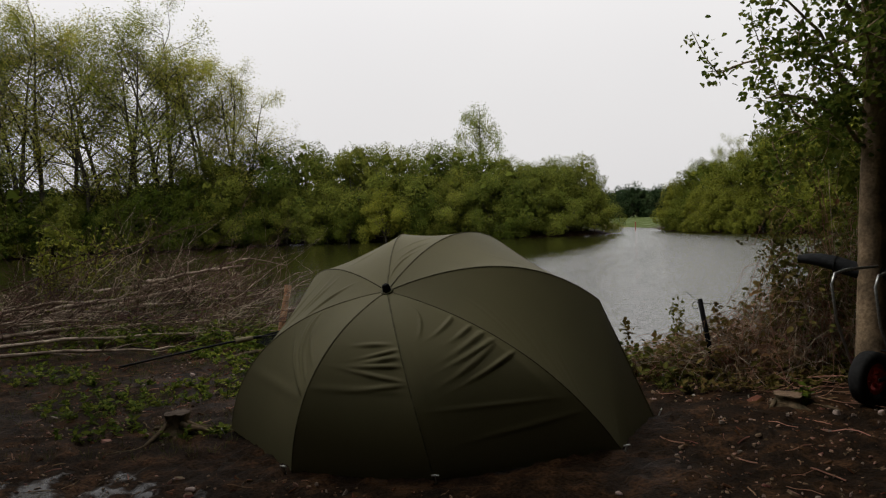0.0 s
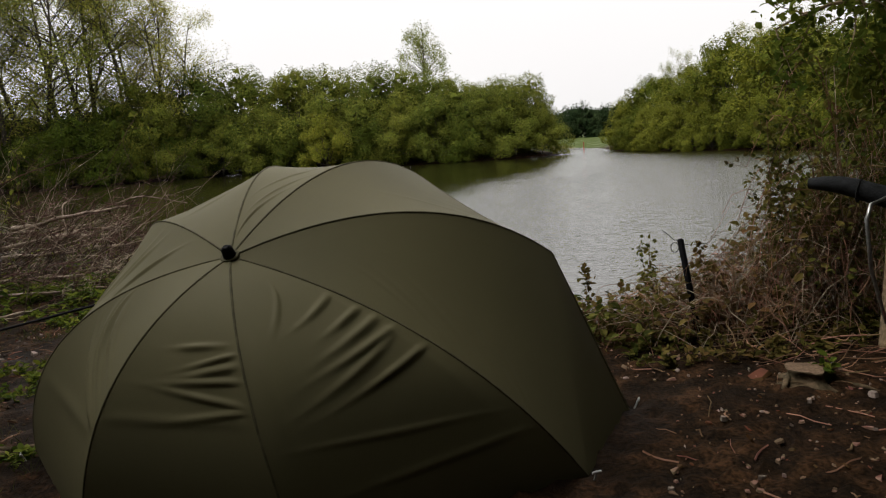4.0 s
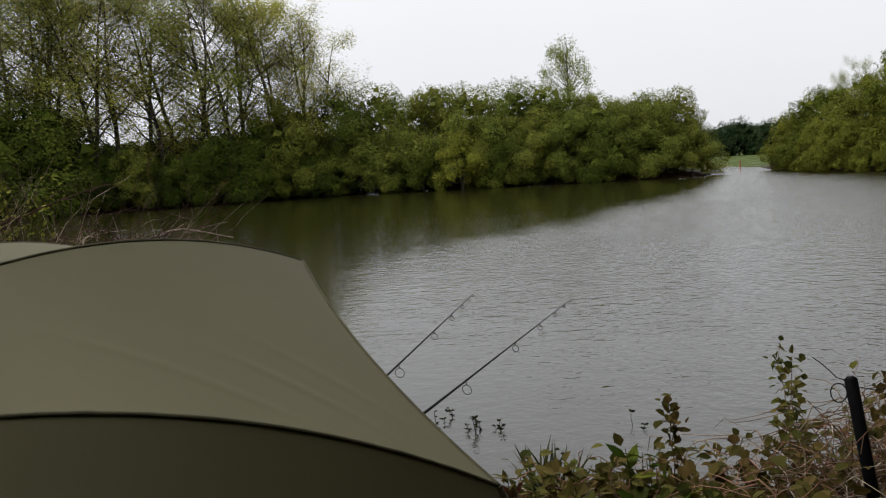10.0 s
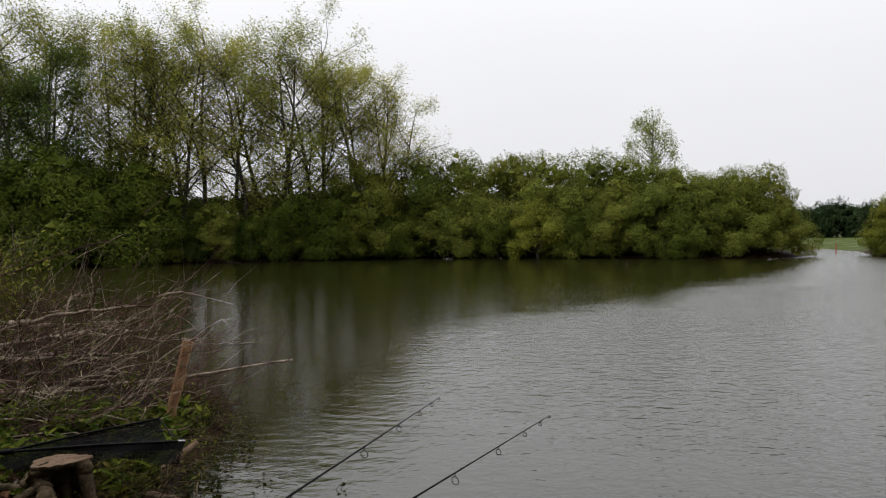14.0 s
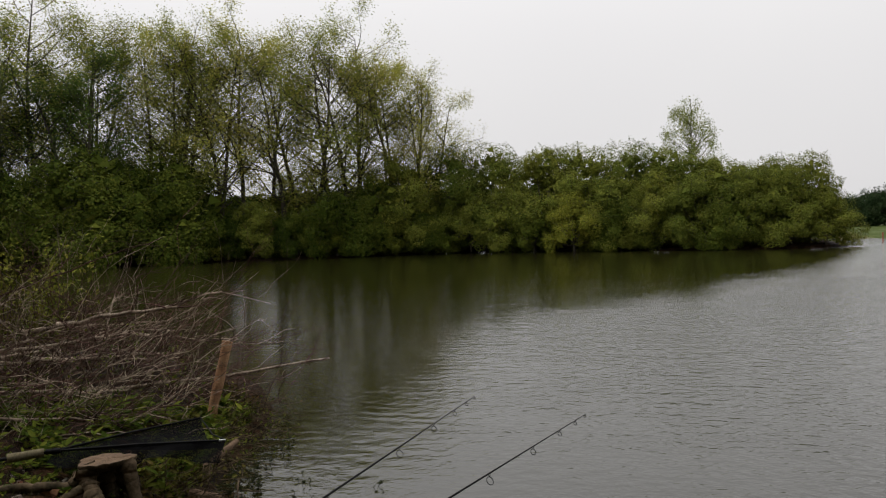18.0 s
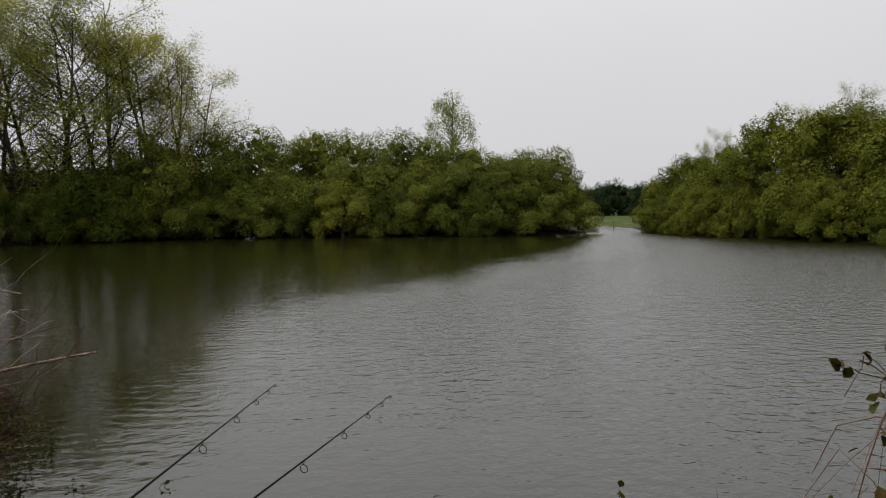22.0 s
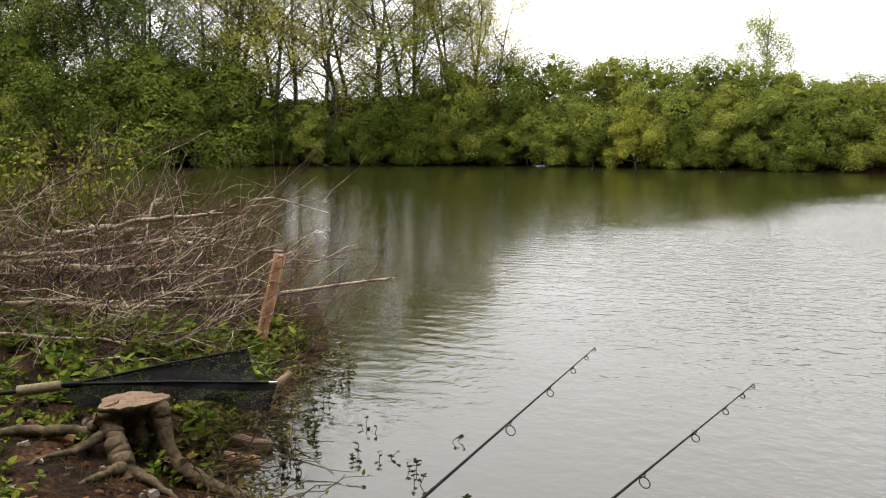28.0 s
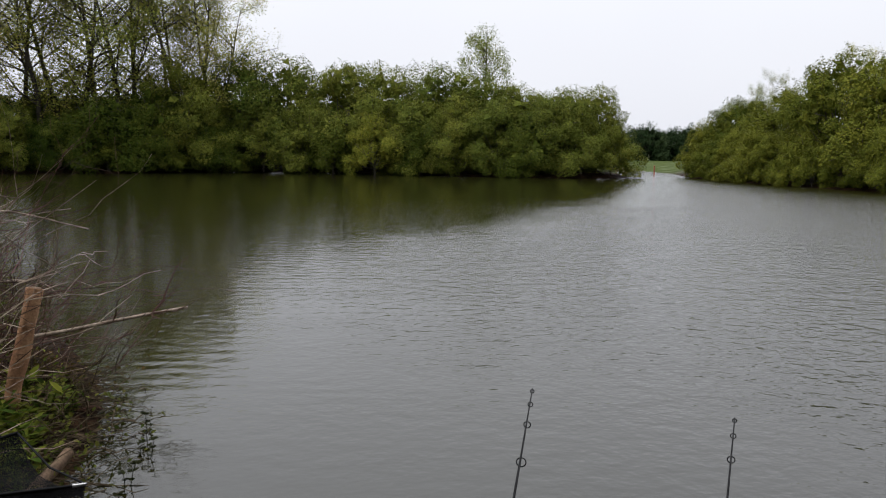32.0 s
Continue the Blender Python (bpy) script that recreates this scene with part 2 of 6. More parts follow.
class Build:
    """Collects points and faces of one mesh."""

    def __init__(self):
        self.v, self.f, self.k = [], [], 0

    def add(self, v, f):
        v = np.asarray(v, float)
        self.v.append(v)
        self.f.append((np.asarray(f, int) + self.k))
        self.k += len(v)

    def mesh(self, name, material, smooth=False):
        me = bpy.data.meshes.new(name)
        if not self.v:
            return me
        v = np.concatenate(self.v)
        sizes, idx = [], []
        for f in self.f:
            sizes.append(np.full(len(f), f.shape[1]))
            idx.append(f.ravel())
        sizes, idx = np.concatenate(sizes), np.concatenate(idx)
        me.vertices.add(len(v))
        me.vertices.foreach_set("co", v.ravel())
        me.loops.add(len(idx))
        me.loops.foreach_set("vertex_index", idx)
        me.polygons.add(len(sizes))
        me.polygons.foreach_set("loop_start", np.concatenate(([0], np.cumsum(sizes)[:-1])))
        me.polygons.foreach_set("loop_total", sizes)
        me.polygons.foreach_set("use_smooth", np.full(len(sizes), smooth))
        me.materials.append(material)
        me.update(calc_edges=True)
        return me

    def tube(self, pts, rad, sides=6, cap=True):
        p = np.asarray(pts, float)
        n = len(p)
        rad = np.broadcast_to(np.asarray(rad, float), (n,))
        d = np.gradient(p, axis=0)
        d /= np.linalg.norm(d, axis=1)[:, None] + 1e-9
        ref = np.array((0.0, 0, 1)) if abs(d[0][2]) < 0.9 else np.array((1.0, 0, 0))
        rings = []
        for i in range(n):
            s = np.cross(d[i], ref)
            s /= np.linalg.norm(s) + 1e-9
            u = np.cross(s, d[i])
            ref = u
            a = np.arange(sides) * 2 * np.pi / sides
            rings.append(p[i] + rad[i] * (np.cos(a)[:, None] * s + np.sin(a)[:, None] * u))
        f = []
        for i in range(n - 1):
            for j in range(sides):
                k = (j + 1) % sides
                f.append((i * sides + j, i * sides + k, (i + 1) * sides + k, (i + 1) * sides + j))
        self.add(np.concatenate(rings), f)
        if cap and sides >= 3:
            for r, flip in ((rings[0], True), (rings[-1], False)):
                q = r[::-1] if flip else r
                self.add(q, [list(range(sides))])

    def flecks(self, c, size, rng, droop=0.0, ratio=0.55, flat=0.0, face=None, three=False):
        """Small leaf quads at the places c, turned at random or roughly towards face."""
        c = np.asarray(c, float)
        n = len(c)
        d = rng.normal(size=(n, 3))
        d[:, 2] = d[:, 2] * (1 - flat) - droop
        d /= np.linalg.norm(d, axis=1)[:, None] + 1e-9
        turn = rng.normal(size=(n, 3)) if face is None else face + rng.normal(size=(n, 3)) * 0.30
        s = np.cross(d, turn)
        s /= np.linalg.norm(s, axis=1)[:, None] + 1e-9
        if face is not None:
            d = np.cross(turn, s)
            d /= np.linalg.norm(d, axis=1)[:, None] + 1e-9
        z = (np.asarray(size) * rng.uniform(0.6, 1.35, n))[:, None]
        if three:
            v = np.stack((c - d * z * 0.5, c + d * z * 0.35 + s * z * ratio * 0.55, c + d * z * 0.35 - s * z * ratio * 0.55), 1).reshape(-1, 3)
            self.add(v, np.arange(n * 3).reshape(n, 3))
            return
        v = np.stack((c - d * z * 0.5, c + s * z * ratio * 0.5, c + d * z * 0.5, c - s * z * ratio * 0.5), 1).reshape(-1, 3)
        self.add(v, np.arange(n * 4).reshape(n, 4))

    def blades(self, base, d, size, rng, ratio=0.5, fold=0.15):
        """Pointed leaves with a folded midrib, from base along d."""
        base, d = np.asarray(base, float), np.asarray(d, float)
        n = len(base)
        d = d / (np.linalg.norm(d, axis=1)[:, None] + 1e-9)
        up = np.array((0, 0, 1.0)) + rng.normal(size=(n, 3)) * 0.5
        s = np.cross(d, up)
        s /= np.linalg.norm(s, axis=1)[:, None] + 1e-9
        u = np.cross(s, d)
        z = np.broadcast_to(np.asarray(size, float), (n,))[:, None]
        bend = u * z * -0.12
        m1, m2 = base + d * z * 0.33, base + d * z * 0.68 + bend * 0.4
        w = z * ratio * 0.5
        v = np.stack((base, m1 + s * w + u * w * fold, m1, m1 - s * w + u * w * fold,
                      m2 + s * w * 0.8 + u * w * fold, m2, m2 - s * w * 0.8 + u * w * fold, base + d * z + bend), 1).reshape(-1, 3)
        k = (np.arange(n) * 8)[:, None]
        q = np.concatenate((k + (2, 1, 4, 5), k + (3, 2, 5, 6)), 0)
        t = np.concatenate((k + (0, 1, 2), k + (0, 2, 3), k + (5, 4, 7), k + (6, 5, 7)), 0)
        self.v.append(v)
        self.f.append(q + self.k)
        self.f.append(t + self.k)
        self.k += len(v)


def part(name, src, material, parent, label="", smooth=False):
    """Links a Build, a bmesh or a mesh as one object under parent."""
    if isinstance(src, Build):
        me = src.mesh(name, material, smooth)
    elif isinstance(src, bpy.types.Mesh):
        me = src
    else:
        me = bpy.data.meshes.new(name)
        src.to_mesh(me)
        src.free()
        me.materials.append(material)
        if smooth:
            me.polygons.foreach_set("use_smooth", [True] * len(me.polygons))
    ob = new(name, me)
    ob.parent = parent
    if label:
        tagged(ob, label)
    return ob


def thing(name, label, category, group="", kind="", at=(0, 0, 0)):
    ob = new(name)
    ob.empty_display_size = 0.1
    ob.location = at
    return tagged(ob, label, category, group, kind)


def solo(name, src, material, label, category, group="", kind="", smooth=False):
    ob = part(name, src, material, None, "", smooth)
    return tagged(ob, label, category, group, kind)


def unit(v):
    v = np.asarray(v, float)
    return v / (np.linalg.norm(v) + 1e-9)


def crooked(a, b, n, wob, rng, sag=0.0):
    """A crooked line from a to b."""
    a, b = np.asarray(a, float), np.asarray(b, float)
    t = np.linspace(0, 1, n)[:, None]
    p = a + (b - a) * t
    j = rng.normal(size=(n, 3)) * wob
    j[0] = 0
    p = p + np.cumsum(j, axis=0) * np.sqrt(1 / n) * 1.6
    p[:, 2] -= (sag * 4 * t * (1 - t))[:, 0]
    return p


# ---- ground and water ----
WATER = -0.42
LAKE = np.array([(-70, 30), (-40, 26), (-20, 21), (-10, 17.2), (-6, 15.6), (-3.9, 14.4), (-2.75, 13.0), (-2.3, 12.0), (-1.95, 10.9), (-1.68, 10.1),
                 (-1.35, 9.55), (-0.95, 9.22), (-0.5, 8.85), (-0.42, 8.62), (0.1, 8.42), (0.7, 8.40), (1.2, 8.15), (2.0, 7.75), (3.0, 8.0), (4.6, 8.4), (8, 8.3),
                 (14, 9.5), (24, 13), (38, 20), (32, 29), (25, 37), (21.9, 43), (19.6, 48.5), (18.4, 56), (17.6, 62), (18.6, 66), (20, 74), (23, 84), (17, 85), (15.2, 76),
                 (14.4, 66), (13.6, 60.6), (9, 60), (5, 60.3), (-3.8, 63.3), (-15.5, 65), (-25.5, 61), (-36, 57), (-45, 52), (-70, 44)], float)


def lake_depth(x, y):
    """Distance to the shore, positive in the lake."""
    p = np.stack((np.ravel(x), np.ravel(y)), 1).astype(float)
    best, inside = np.full(len(p), 1e9), np.zeros(len(p), bool)
    for a, b in zip(LAKE, np.roll(LAKE, -1, 0)):
        e = b - a
        t = np.clip(((p - a) @ e) / (e @ e), 0, 1)
        q = p - a - t[:, None] * e
        best = np.minimum(best, np.hypot(q[:, 0], q[:, 1]))
        hit = (a[1] > p[:, 1]) != (b[1] > p[:, 1])
        with np.errstate(divide="ignore", invalid="ignore"):
            xi = a[0] + (p[:, 1] - a[1]) * e[0] / e[1]
        inside ^= hit & (p[:, 0] < xi)
    return np.where(inside, best, -best).reshape(np.shape(x))


def wave2(x, y, seed, size):
    """Cheap smooth random relief from sines."""
    g = np.random.default_rng(seed)
    z = 0
    for i in range(6):
        a, ph = g.uniform(0, 6.28), g.uniform(0, 6.28)
        k = 6.28 / (size * g.uniform(0.6, 1.7))
        z = z + np.sin((x * np.cos(a) + y * np.sin(a)) * k + ph)
    return z / 6


def ground_z(x, y):
    x, y = np.asarray(x, float), np.asarray(y, float)
    s = lake_depth(x, y) + 0.10 * wave2(x, y, 3, 0.8) * (y < 20)
    land = np.clip(-s, 0, None)
    top = np.where(y > 28, 0.20, np.where(x < -1.5, -0.05, 0.0) * 1.0)
    reach = np.where(y > 28, 4.0, 1.25)
    t = np.clip(land / reach, 0, 1)
    z = WATER + (top - WATER) * t * t * (3 - 2 * t) + 0.03 * (t > 0)
    z = np.where(s > 0, WATER - np.minimum(1.6, s * 0.35), z)
    near = (np.abs(x) < 12) & (y < 17)
    z = z + np.where(near, 0.022 * wave2(x, y, 5, 0.9) + 0.010 * wave2(x, y, 6, 0.25), 0) * np.clip(land * 2, 0.15, 1)
    return z


def gz(x, y):
    return float(ground_z(np.array([x]), np.array([y]))[0])


def axis(lo, hi, fine, far):
    mid = np.arange(lo, hi + 1e-6, fine)
    a, b, step = [], [], fine
    while not a or a[-1] < far:
        step *= 1.22
        a.append((a[-1] if a else 0) + step)
    a = np.array(a)
    return np.concatenate((lo - a[::-1], mid, hi + a))


gx, gy = axis(-6.5, 5.5, 0.06, 2600), axis(-1.0, 14.5, 0.06, 2600)
GX, GY = np.meshgrid(gx, gy)
GZ = ground_z(GX.ravel(), GY.ravel())
fine_part = (np.abs(GX.ravel()) < 8) & (GY.ravel() < 16)
GZ = GZ + np.where(fine_part, R.normal(size=GZ.shape) * 0.010 + 0.018 * wave2(GX.ravel(), GY.ravel(), 8, 0.22) * wave2(GX.ravel(), GY.ravel(), 9, 1.1), 0)
nx, ny = len(gx), len(gy)
gi = np.arange(nx * ny).reshape(ny, nx)
gb = Build()
gb.add(np.stack((GX.ravel(), GY.ravel(), GZ), 1), np.stack((gi[:-1, :-1], gi[:-1, 1:], gi[1:, 1:], gi[1:, :-1]), -1).reshape(-1, 4))


def ground_material():
    m = bpy.data.materials.new("muddy_bank_soil")
    m.use_nodes = True
    n, l = m.node_tree.nodes, m.node_tree.links
    b = n["Principled BSDF"]
    b.inputs["Specular IOR Level"].default_value = 0.04
    geo = n.new("ShaderNodeNewGeometry")
    big, mid, fin = (n.new("ShaderNodeTexNoise") for _ in range(3))
    for t, s, d in ((big, 0.7, 4), (mid, 4.5, 8), (fin, 45, 6)):
        t.inputs["Scale"].default_value, t.inputs["Detail"].default_value = s, d
        l.new(geo.outputs["Position"], t.inputs["Vector"])
    soil = n.new("ShaderNodeValToRGB")
    e = soil.color_ramp.elements
    e[0].position, e[0].color = 0.30, (0.0070, 0.0045, 0.0026, 1)
    e[1].position, e[1].color = 0.72, (0.050, 0.025, 0.0115, 1)
    k = e.new(0.5)
    k.color = (0.0145, 0.0080, 0.0040, 1)
    l.new(mid.outputs[0], soil.inputs[0])
    spk = n.new("ShaderNodeMapRange")
    spk.inputs[1].default_value, spk.inputs[2].default_value, spk.inputs[3].default_value, spk.inputs[4].default_value = 0.35, 0.68, 0.45, 1.9
    l.new(fin.outputs[0], spk.inputs[0])
    mul = n.new("ShaderNodeMixRGB")
    mul.blend_type = "MULTIPLY"
    mul.inputs[0].default_value = 1
    l.new(soil.outputs[0], mul.inputs[1])
    l.new(spk.outputs[0], mul.inputs[2])
    # grass far away and towards the brush pile
    sep = n.new("ShaderNodeSeparateXYZ")
    l.new(geo.outputs["Position"], sep.inputs[0])
    far = n.new("ShaderNodeMapRange")
    far.inputs[1].default_value, far.inputs[2].default_value = 70, 78
    l.new(sep.outputs[1], far.inputs[0])
    grass = n.new("ShaderNodeMixRGB")
    grass.inputs[2].default_value = (0.050, 0.068, 0.016, 1)
    l.new(far.outputs[0], grass.inputs[0])
    l.new(mul.outputs[0], grass.inputs[1])
    l.new(grass.outputs[0], b.inputs["Base Color"])
    wet = n.new("ShaderNodeValToRGB")
    wet.color_ramp.elements[0].position, wet.color_ramp.elements[0].color = 0.36, (0.50, 0.50, 0.50, 1)
    wet.color_ramp.elements[1].position, wet.color_ramp.elements[1].color = 0.54, (0.85, 0.85, 0.85, 1)
    l.new(big.outputs[0], wet.inputs[0])
    # trodden hollow beside the shelter that holds water
    gap = n.new("ShaderNodeVectorMath")
    gap.operation = "DISTANCE"
    gap.inputs[1].default_value = (-2.35, 4.05, 0)
    l.new(geo.outputs["Position"], gap.inputs[0])
    pool = n.new("ShaderNodeMapRange")
    pool.inputs[1].default_value, pool.inputs[2].default_value, pool.inputs[3].default_value, pool.inputs[4].default_value = 0.4, 1.3, 0.19, -0.12
    l.new(gap.outputs["Value"], pool.inputs[0])
    low_lying = n.new("ShaderNodeMath")
    low_lying.operation = "SUBTRACT"
    l.new(pool.outputs[0], low_lying.inputs[0])
    l.new(mid.outputs[0], low_lying.inputs[1])
    puddle = n.new("ShaderNodeMapRange")
    puddle.inputs[1].default_value, puddle.inputs[2].default_value = -0.36, -0.26
    l.new(low_lying.outputs[0], puddle.inputs[0])
    sheen = n.new("ShaderNodeMixRGB")
    sheen.inputs[2].default_value = (0.12, 0.12, 0.12, 1)
    l.new(puddle.outputs[0], sheen.inputs[0])
    l.new(wet.outputs[0], sheen.inputs[1])
    l.new(sheen.outputs[0], b.inputs["Roughness"])
    gloss = n.new("ShaderNodeMapRange")
    gloss.inputs[3].default_value, gloss.inputs[4].default_value = 0.04, 0.3
    l.new(puddle.outputs[0], gloss.inputs[0])
    l.new(gloss.outputs[0], b.inputs["Specular IOR Level"])
    bu = n.new("ShaderNodeBump")
    bu.inputs["Strength"].default_value, bu.inputs["Distance"].default_value = 0.9, 0.05
    l.new(mid.outputs[0], bu.inputs["Height"])
    bu2 = n.new("ShaderNodeBump")
    bu2.inputs["Strength"].default_value, bu2.inputs["Distance"].default_value = 0.9, 0.016
    l.new(fin.outputs[0], bu2.inputs["Height"])
    l.new(bu.outputs[0], bu2.inputs["Normal"])
    l.new(bu2.outputs[0], b.inputs["Normal"])
    return m


M_MUD = ground_material()
ground = solo("ground", gb, M_MUD, "dark muddy lake bank soil with scattered litter", "ground", kind="structure", smooth=True)


def water_material():
    m = bpy.data.materials.new("rippled_lake_water")
    m.use_nodes = True
    n, l = m.node_tree.nodes, m.node_tree.links
    b = n["Principled BSDF"]
    b.inputs["Base Color"].default_value = (0.0125, 0.0122, 0.0033, 1)
    b.inputs["Roughness"].default_value = 0.03
    b.inputs["IOR"].default_value = 1.68
    geo = n.new("ShaderNodeNewGeometry")
    mp = n.new("ShaderNodeMapping")
    mp.inputs["Rotation"].default_value = (0, 0, radians(-24))
    mp.inputs["Scale"].default_value = (0.8, 1.0, 1.0)
    l.new(geo.outputs["Position"], mp.inputs["Vector"])
    small, mid, patch, swell = (n.new("ShaderNodeTexNoise") for _ in range(4))
    for t, s, d, src in ((small, 27.0, 3.0, mp.outputs[0]), (mid, 8.5, 2.0, mp.outputs[0]), (patch, 0.55, 6.0, geo.outputs["Position"]), (swell, 2.4, 2.0, mp.outputs[0])):
        t.inputs["Scale"].default_value, t.inputs["Detail"].default_value = s, d
        l.new(src, t.inputs["Vector"])
    # wind ruffles the open water; the lee of the wooded bank lies calm
    sep = n.new("ShaderNodeSeparateXYZ")
    l.new(geo.outputs["Position"], sep.inputs[0])
    along = n.new("ShaderNodeMapRange")
    along.inputs[1].default_value, along.inputs[2].default_value = 10, 70
    l.new(sep.outputs[1], along.inputs[0])
    edge = n.new("ShaderNodeValToRGB")
    el = edge.color_ramp.elements
    stops = [(10, 0.2), (13, -0.3), (15.2, -0.9), (18, -1.3), (20.5, -1.0), (22.5, -0.2), (25, 1.6), (28, 3.2), (32, 4.8), (37, 7.0), (64, 15.2), (70, 15.6)]
    while len(el) < len(stops):
        el.new(0.5)
    for k, (yy, xx) in enumerate(stops):
        el[k].position = (yy - 10) / 60
        v = (xx + 5) / 25
        el[k].color = (v, v, v, 1)
    l.new(along.outputs[0], edge.inputs[0])
    back = n.new("ShaderNodeMath")
    back.operation = "MULTIPLY_ADD"
    back.inputs[1].default_value, back.inputs[2].default_value = -25, 5
    l.new(edge.outputs[0], back.inputs[0])
    out = n.new("ShaderNodeMath")
    l.new(sep.outputs[0], out.inputs[0])
    l.new(back.outputs[0], out.inputs[1])
    jit = n.new("ShaderNodeMath")
    jit.operation = "MULTIPLY_ADD"
    jit.inputs[1].default_value = 2.4
    l.new(patch.outputs[0], jit.inputs[0])
    l.new(out.outputs[0], jit.inputs[2])
    streak = n.new("ShaderNodeTexNoise")
    streak.inputs["Scale"].default_value, streak.inputs["Detail"].default_value = 1.5, 5.0
    stretch = n.new("ShaderNodeMapping")
    stretch.inputs["Scale"].default_value = (0.28, 1.0, 1.0)
    l.new(geo.outputs["Position"], stretch.inputs["Vector"])
    l.new(stretch.outputs[0], streak.inputs["Vector"])
    jit2 = n.new("ShaderNodeMath")
    jit2.operation = "MULTIPLY_ADD"
    jit2.inputs[1].default_value = 2.6
    l.new(streak.outputs[0], jit2.inputs[0])
    l.new(jit.outputs[0], jit2.inputs[2])
    amp = n.new("ShaderNodeMapRange")
    amp.interpolation_type = "SMOOTHSTEP"
    amp.inputs[1].default_value, amp.inputs[2].default_value, amp.inputs[3].default_value, amp.inputs[4].default_value = 0.2, 6.6, 0.15, 1.0
    l.new(jit2.outputs[0], amp.inputs[0])
    # the wind bites harder out on the open lake
    gust = n.new("ShaderNodeMapRange")
    gust.inputs[1].default_value, gust.inputs[2].default_value, gust.inputs[3].default_value, gust.inputs[4].default_value = 7, 32, 0.48, 1.0
    l.new(sep.outputs[1], gust.inputs[0])
    ruffled = n.new("ShaderNodeMath")
    ruffled.operation = "MULTIPLY"
    l.new(amp.outputs[0], ruffled.inputs[0])
    l.new(gust.outputs[0], ruffled.inputs[1])
    # long low ripples running in across the calm water
    rings = n.new("ShaderNodeTexWave")
    rings.bands_direction = "Y"
    rings.inputs["Scale"].default_value, rings.inputs["Distortion"].default_value = 1.15, 7.0
    rings.inputs["Detail"].default_value, rings.inputs["Detail Scale"].default_value = 2.0, 0.6
    l.new(geo.outputs["Position"], rings.inputs["Vector"])
    last = n.new("ShaderNodeBump")
    last.inputs["Filter Width"].default_value = 0.02
    last.inputs["Strength"].default_value, last.inputs["Distance"].default_value = 1.0, 0.0010
    l.new(rings.outputs[1], last.inputs["Height"])
    for t, dist in ((swell, 0.030), (mid, 0.038), (small, 0.010)):
        bu = n.new("ShaderNodeBump")
        bu.inputs["Filter Width"].default_value = 0.02
        bu.inputs["Distance"].default_value = dist
        l.new(ruffled.outputs[0], bu.inputs["Strength"])
        l.new(t.outputs[0], bu.inputs["Height"])
        l.new(last.outputs[0], bu.inputs["Normal"])
        last = bu
    ruff = n.new("ShaderNodeMapRange")
    ruff.inputs[3].default_value, ruff.inputs[4].default_value = 0.02, 0.09
    l.new(amp.outputs[0], ruff.inputs[0])
    # ripples too fine to tell apart blur the open water
    open_water = n.new("ShaderNodeMapRange")
    open_water.inputs[1].default_value, open_water.inputs[2].default_value, open_water.inputs[3].default_value, open_water.inputs[4].default_value = 12, 45, 0.4, 1.0
    l.new(sep.outputs[1], open_water.inputs[0])
    blur = n.new("ShaderNodeMath")
    blur.operation = "MULTIPLY"
    l.new(ruff.outputs[0], blur.inputs[0])
    l.new(open_water.outputs[0], blur.inputs[1])
    l.new(blur.outputs[0], b.inputs["Roughness"])
    # added tilt of the normal to the bank: ruffled water mirrors brighter sky
    sky_tilt = n.new("ShaderNodeVectorMath")
    sky_tilt.operation = "SCALE"
    sky_tilt.inputs[0].default_value = (-0.018, -0.145, 0)
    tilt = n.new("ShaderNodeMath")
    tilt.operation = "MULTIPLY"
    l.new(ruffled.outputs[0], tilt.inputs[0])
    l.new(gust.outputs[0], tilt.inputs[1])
    l.new(tilt.outputs[0], sky_tilt.inputs["Scale"])
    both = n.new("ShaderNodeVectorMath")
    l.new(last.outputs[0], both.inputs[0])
    l.new(sky_tilt.outputs[0], both.inputs[1])
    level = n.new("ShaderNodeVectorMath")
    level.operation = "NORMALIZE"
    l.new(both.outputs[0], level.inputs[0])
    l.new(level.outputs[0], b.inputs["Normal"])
    return m


wb = Build()
wb.add([(-75, 2, WATER), (45, 2, WATER), (45, 90, WATER), (-75, 90, WATER)], [(0, 1, 2, 3)])
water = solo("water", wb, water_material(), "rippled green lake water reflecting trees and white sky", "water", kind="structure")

# ---- shelter ----
HUB = np.array((-0.374, 4.844, 1.076))
FRONT, SIDE = np.array((0.335, 0.942, 0.0)), np.array((0.942, -0.335, 0.0))
POLE = unit(np.array((0, 0, 1.0)) - 0.6 * FRONT)


def mirror(p):
    d = np.asarray(p, float) - HUB
    s = d @ SIDE
    return HUB + d - 2 * s * SIDE


TIP_F, TIP_S = np.array((0.488, 6.13, 1.295)), np.array((1.107, 5.412, 0.898))
RIBS = [TIP_F, TIP_S, np.array((1.082, 4.704, 0.02)), np.array((-0.096, 4.248, 0.02)), np.array((-0.981, 4.513, 0.02)),
        np.array((-1.65, 5.55, 0.02)), mirror(TIP_S), mirror(TIP_F)]
RISE = [0.21, 0.205, 0.185, 0.20, 0.20, 0.235, 0.205, 0.21]


def rib_point(i, a):
    u = RIBS[i] - HUB
    vd = POLE - (POLE @ unit(u)) * unit(u)
    off = 4 * RISE[i] * a * (1 - a)
    return HUB + a * u + off * vd / (vd @ vd)


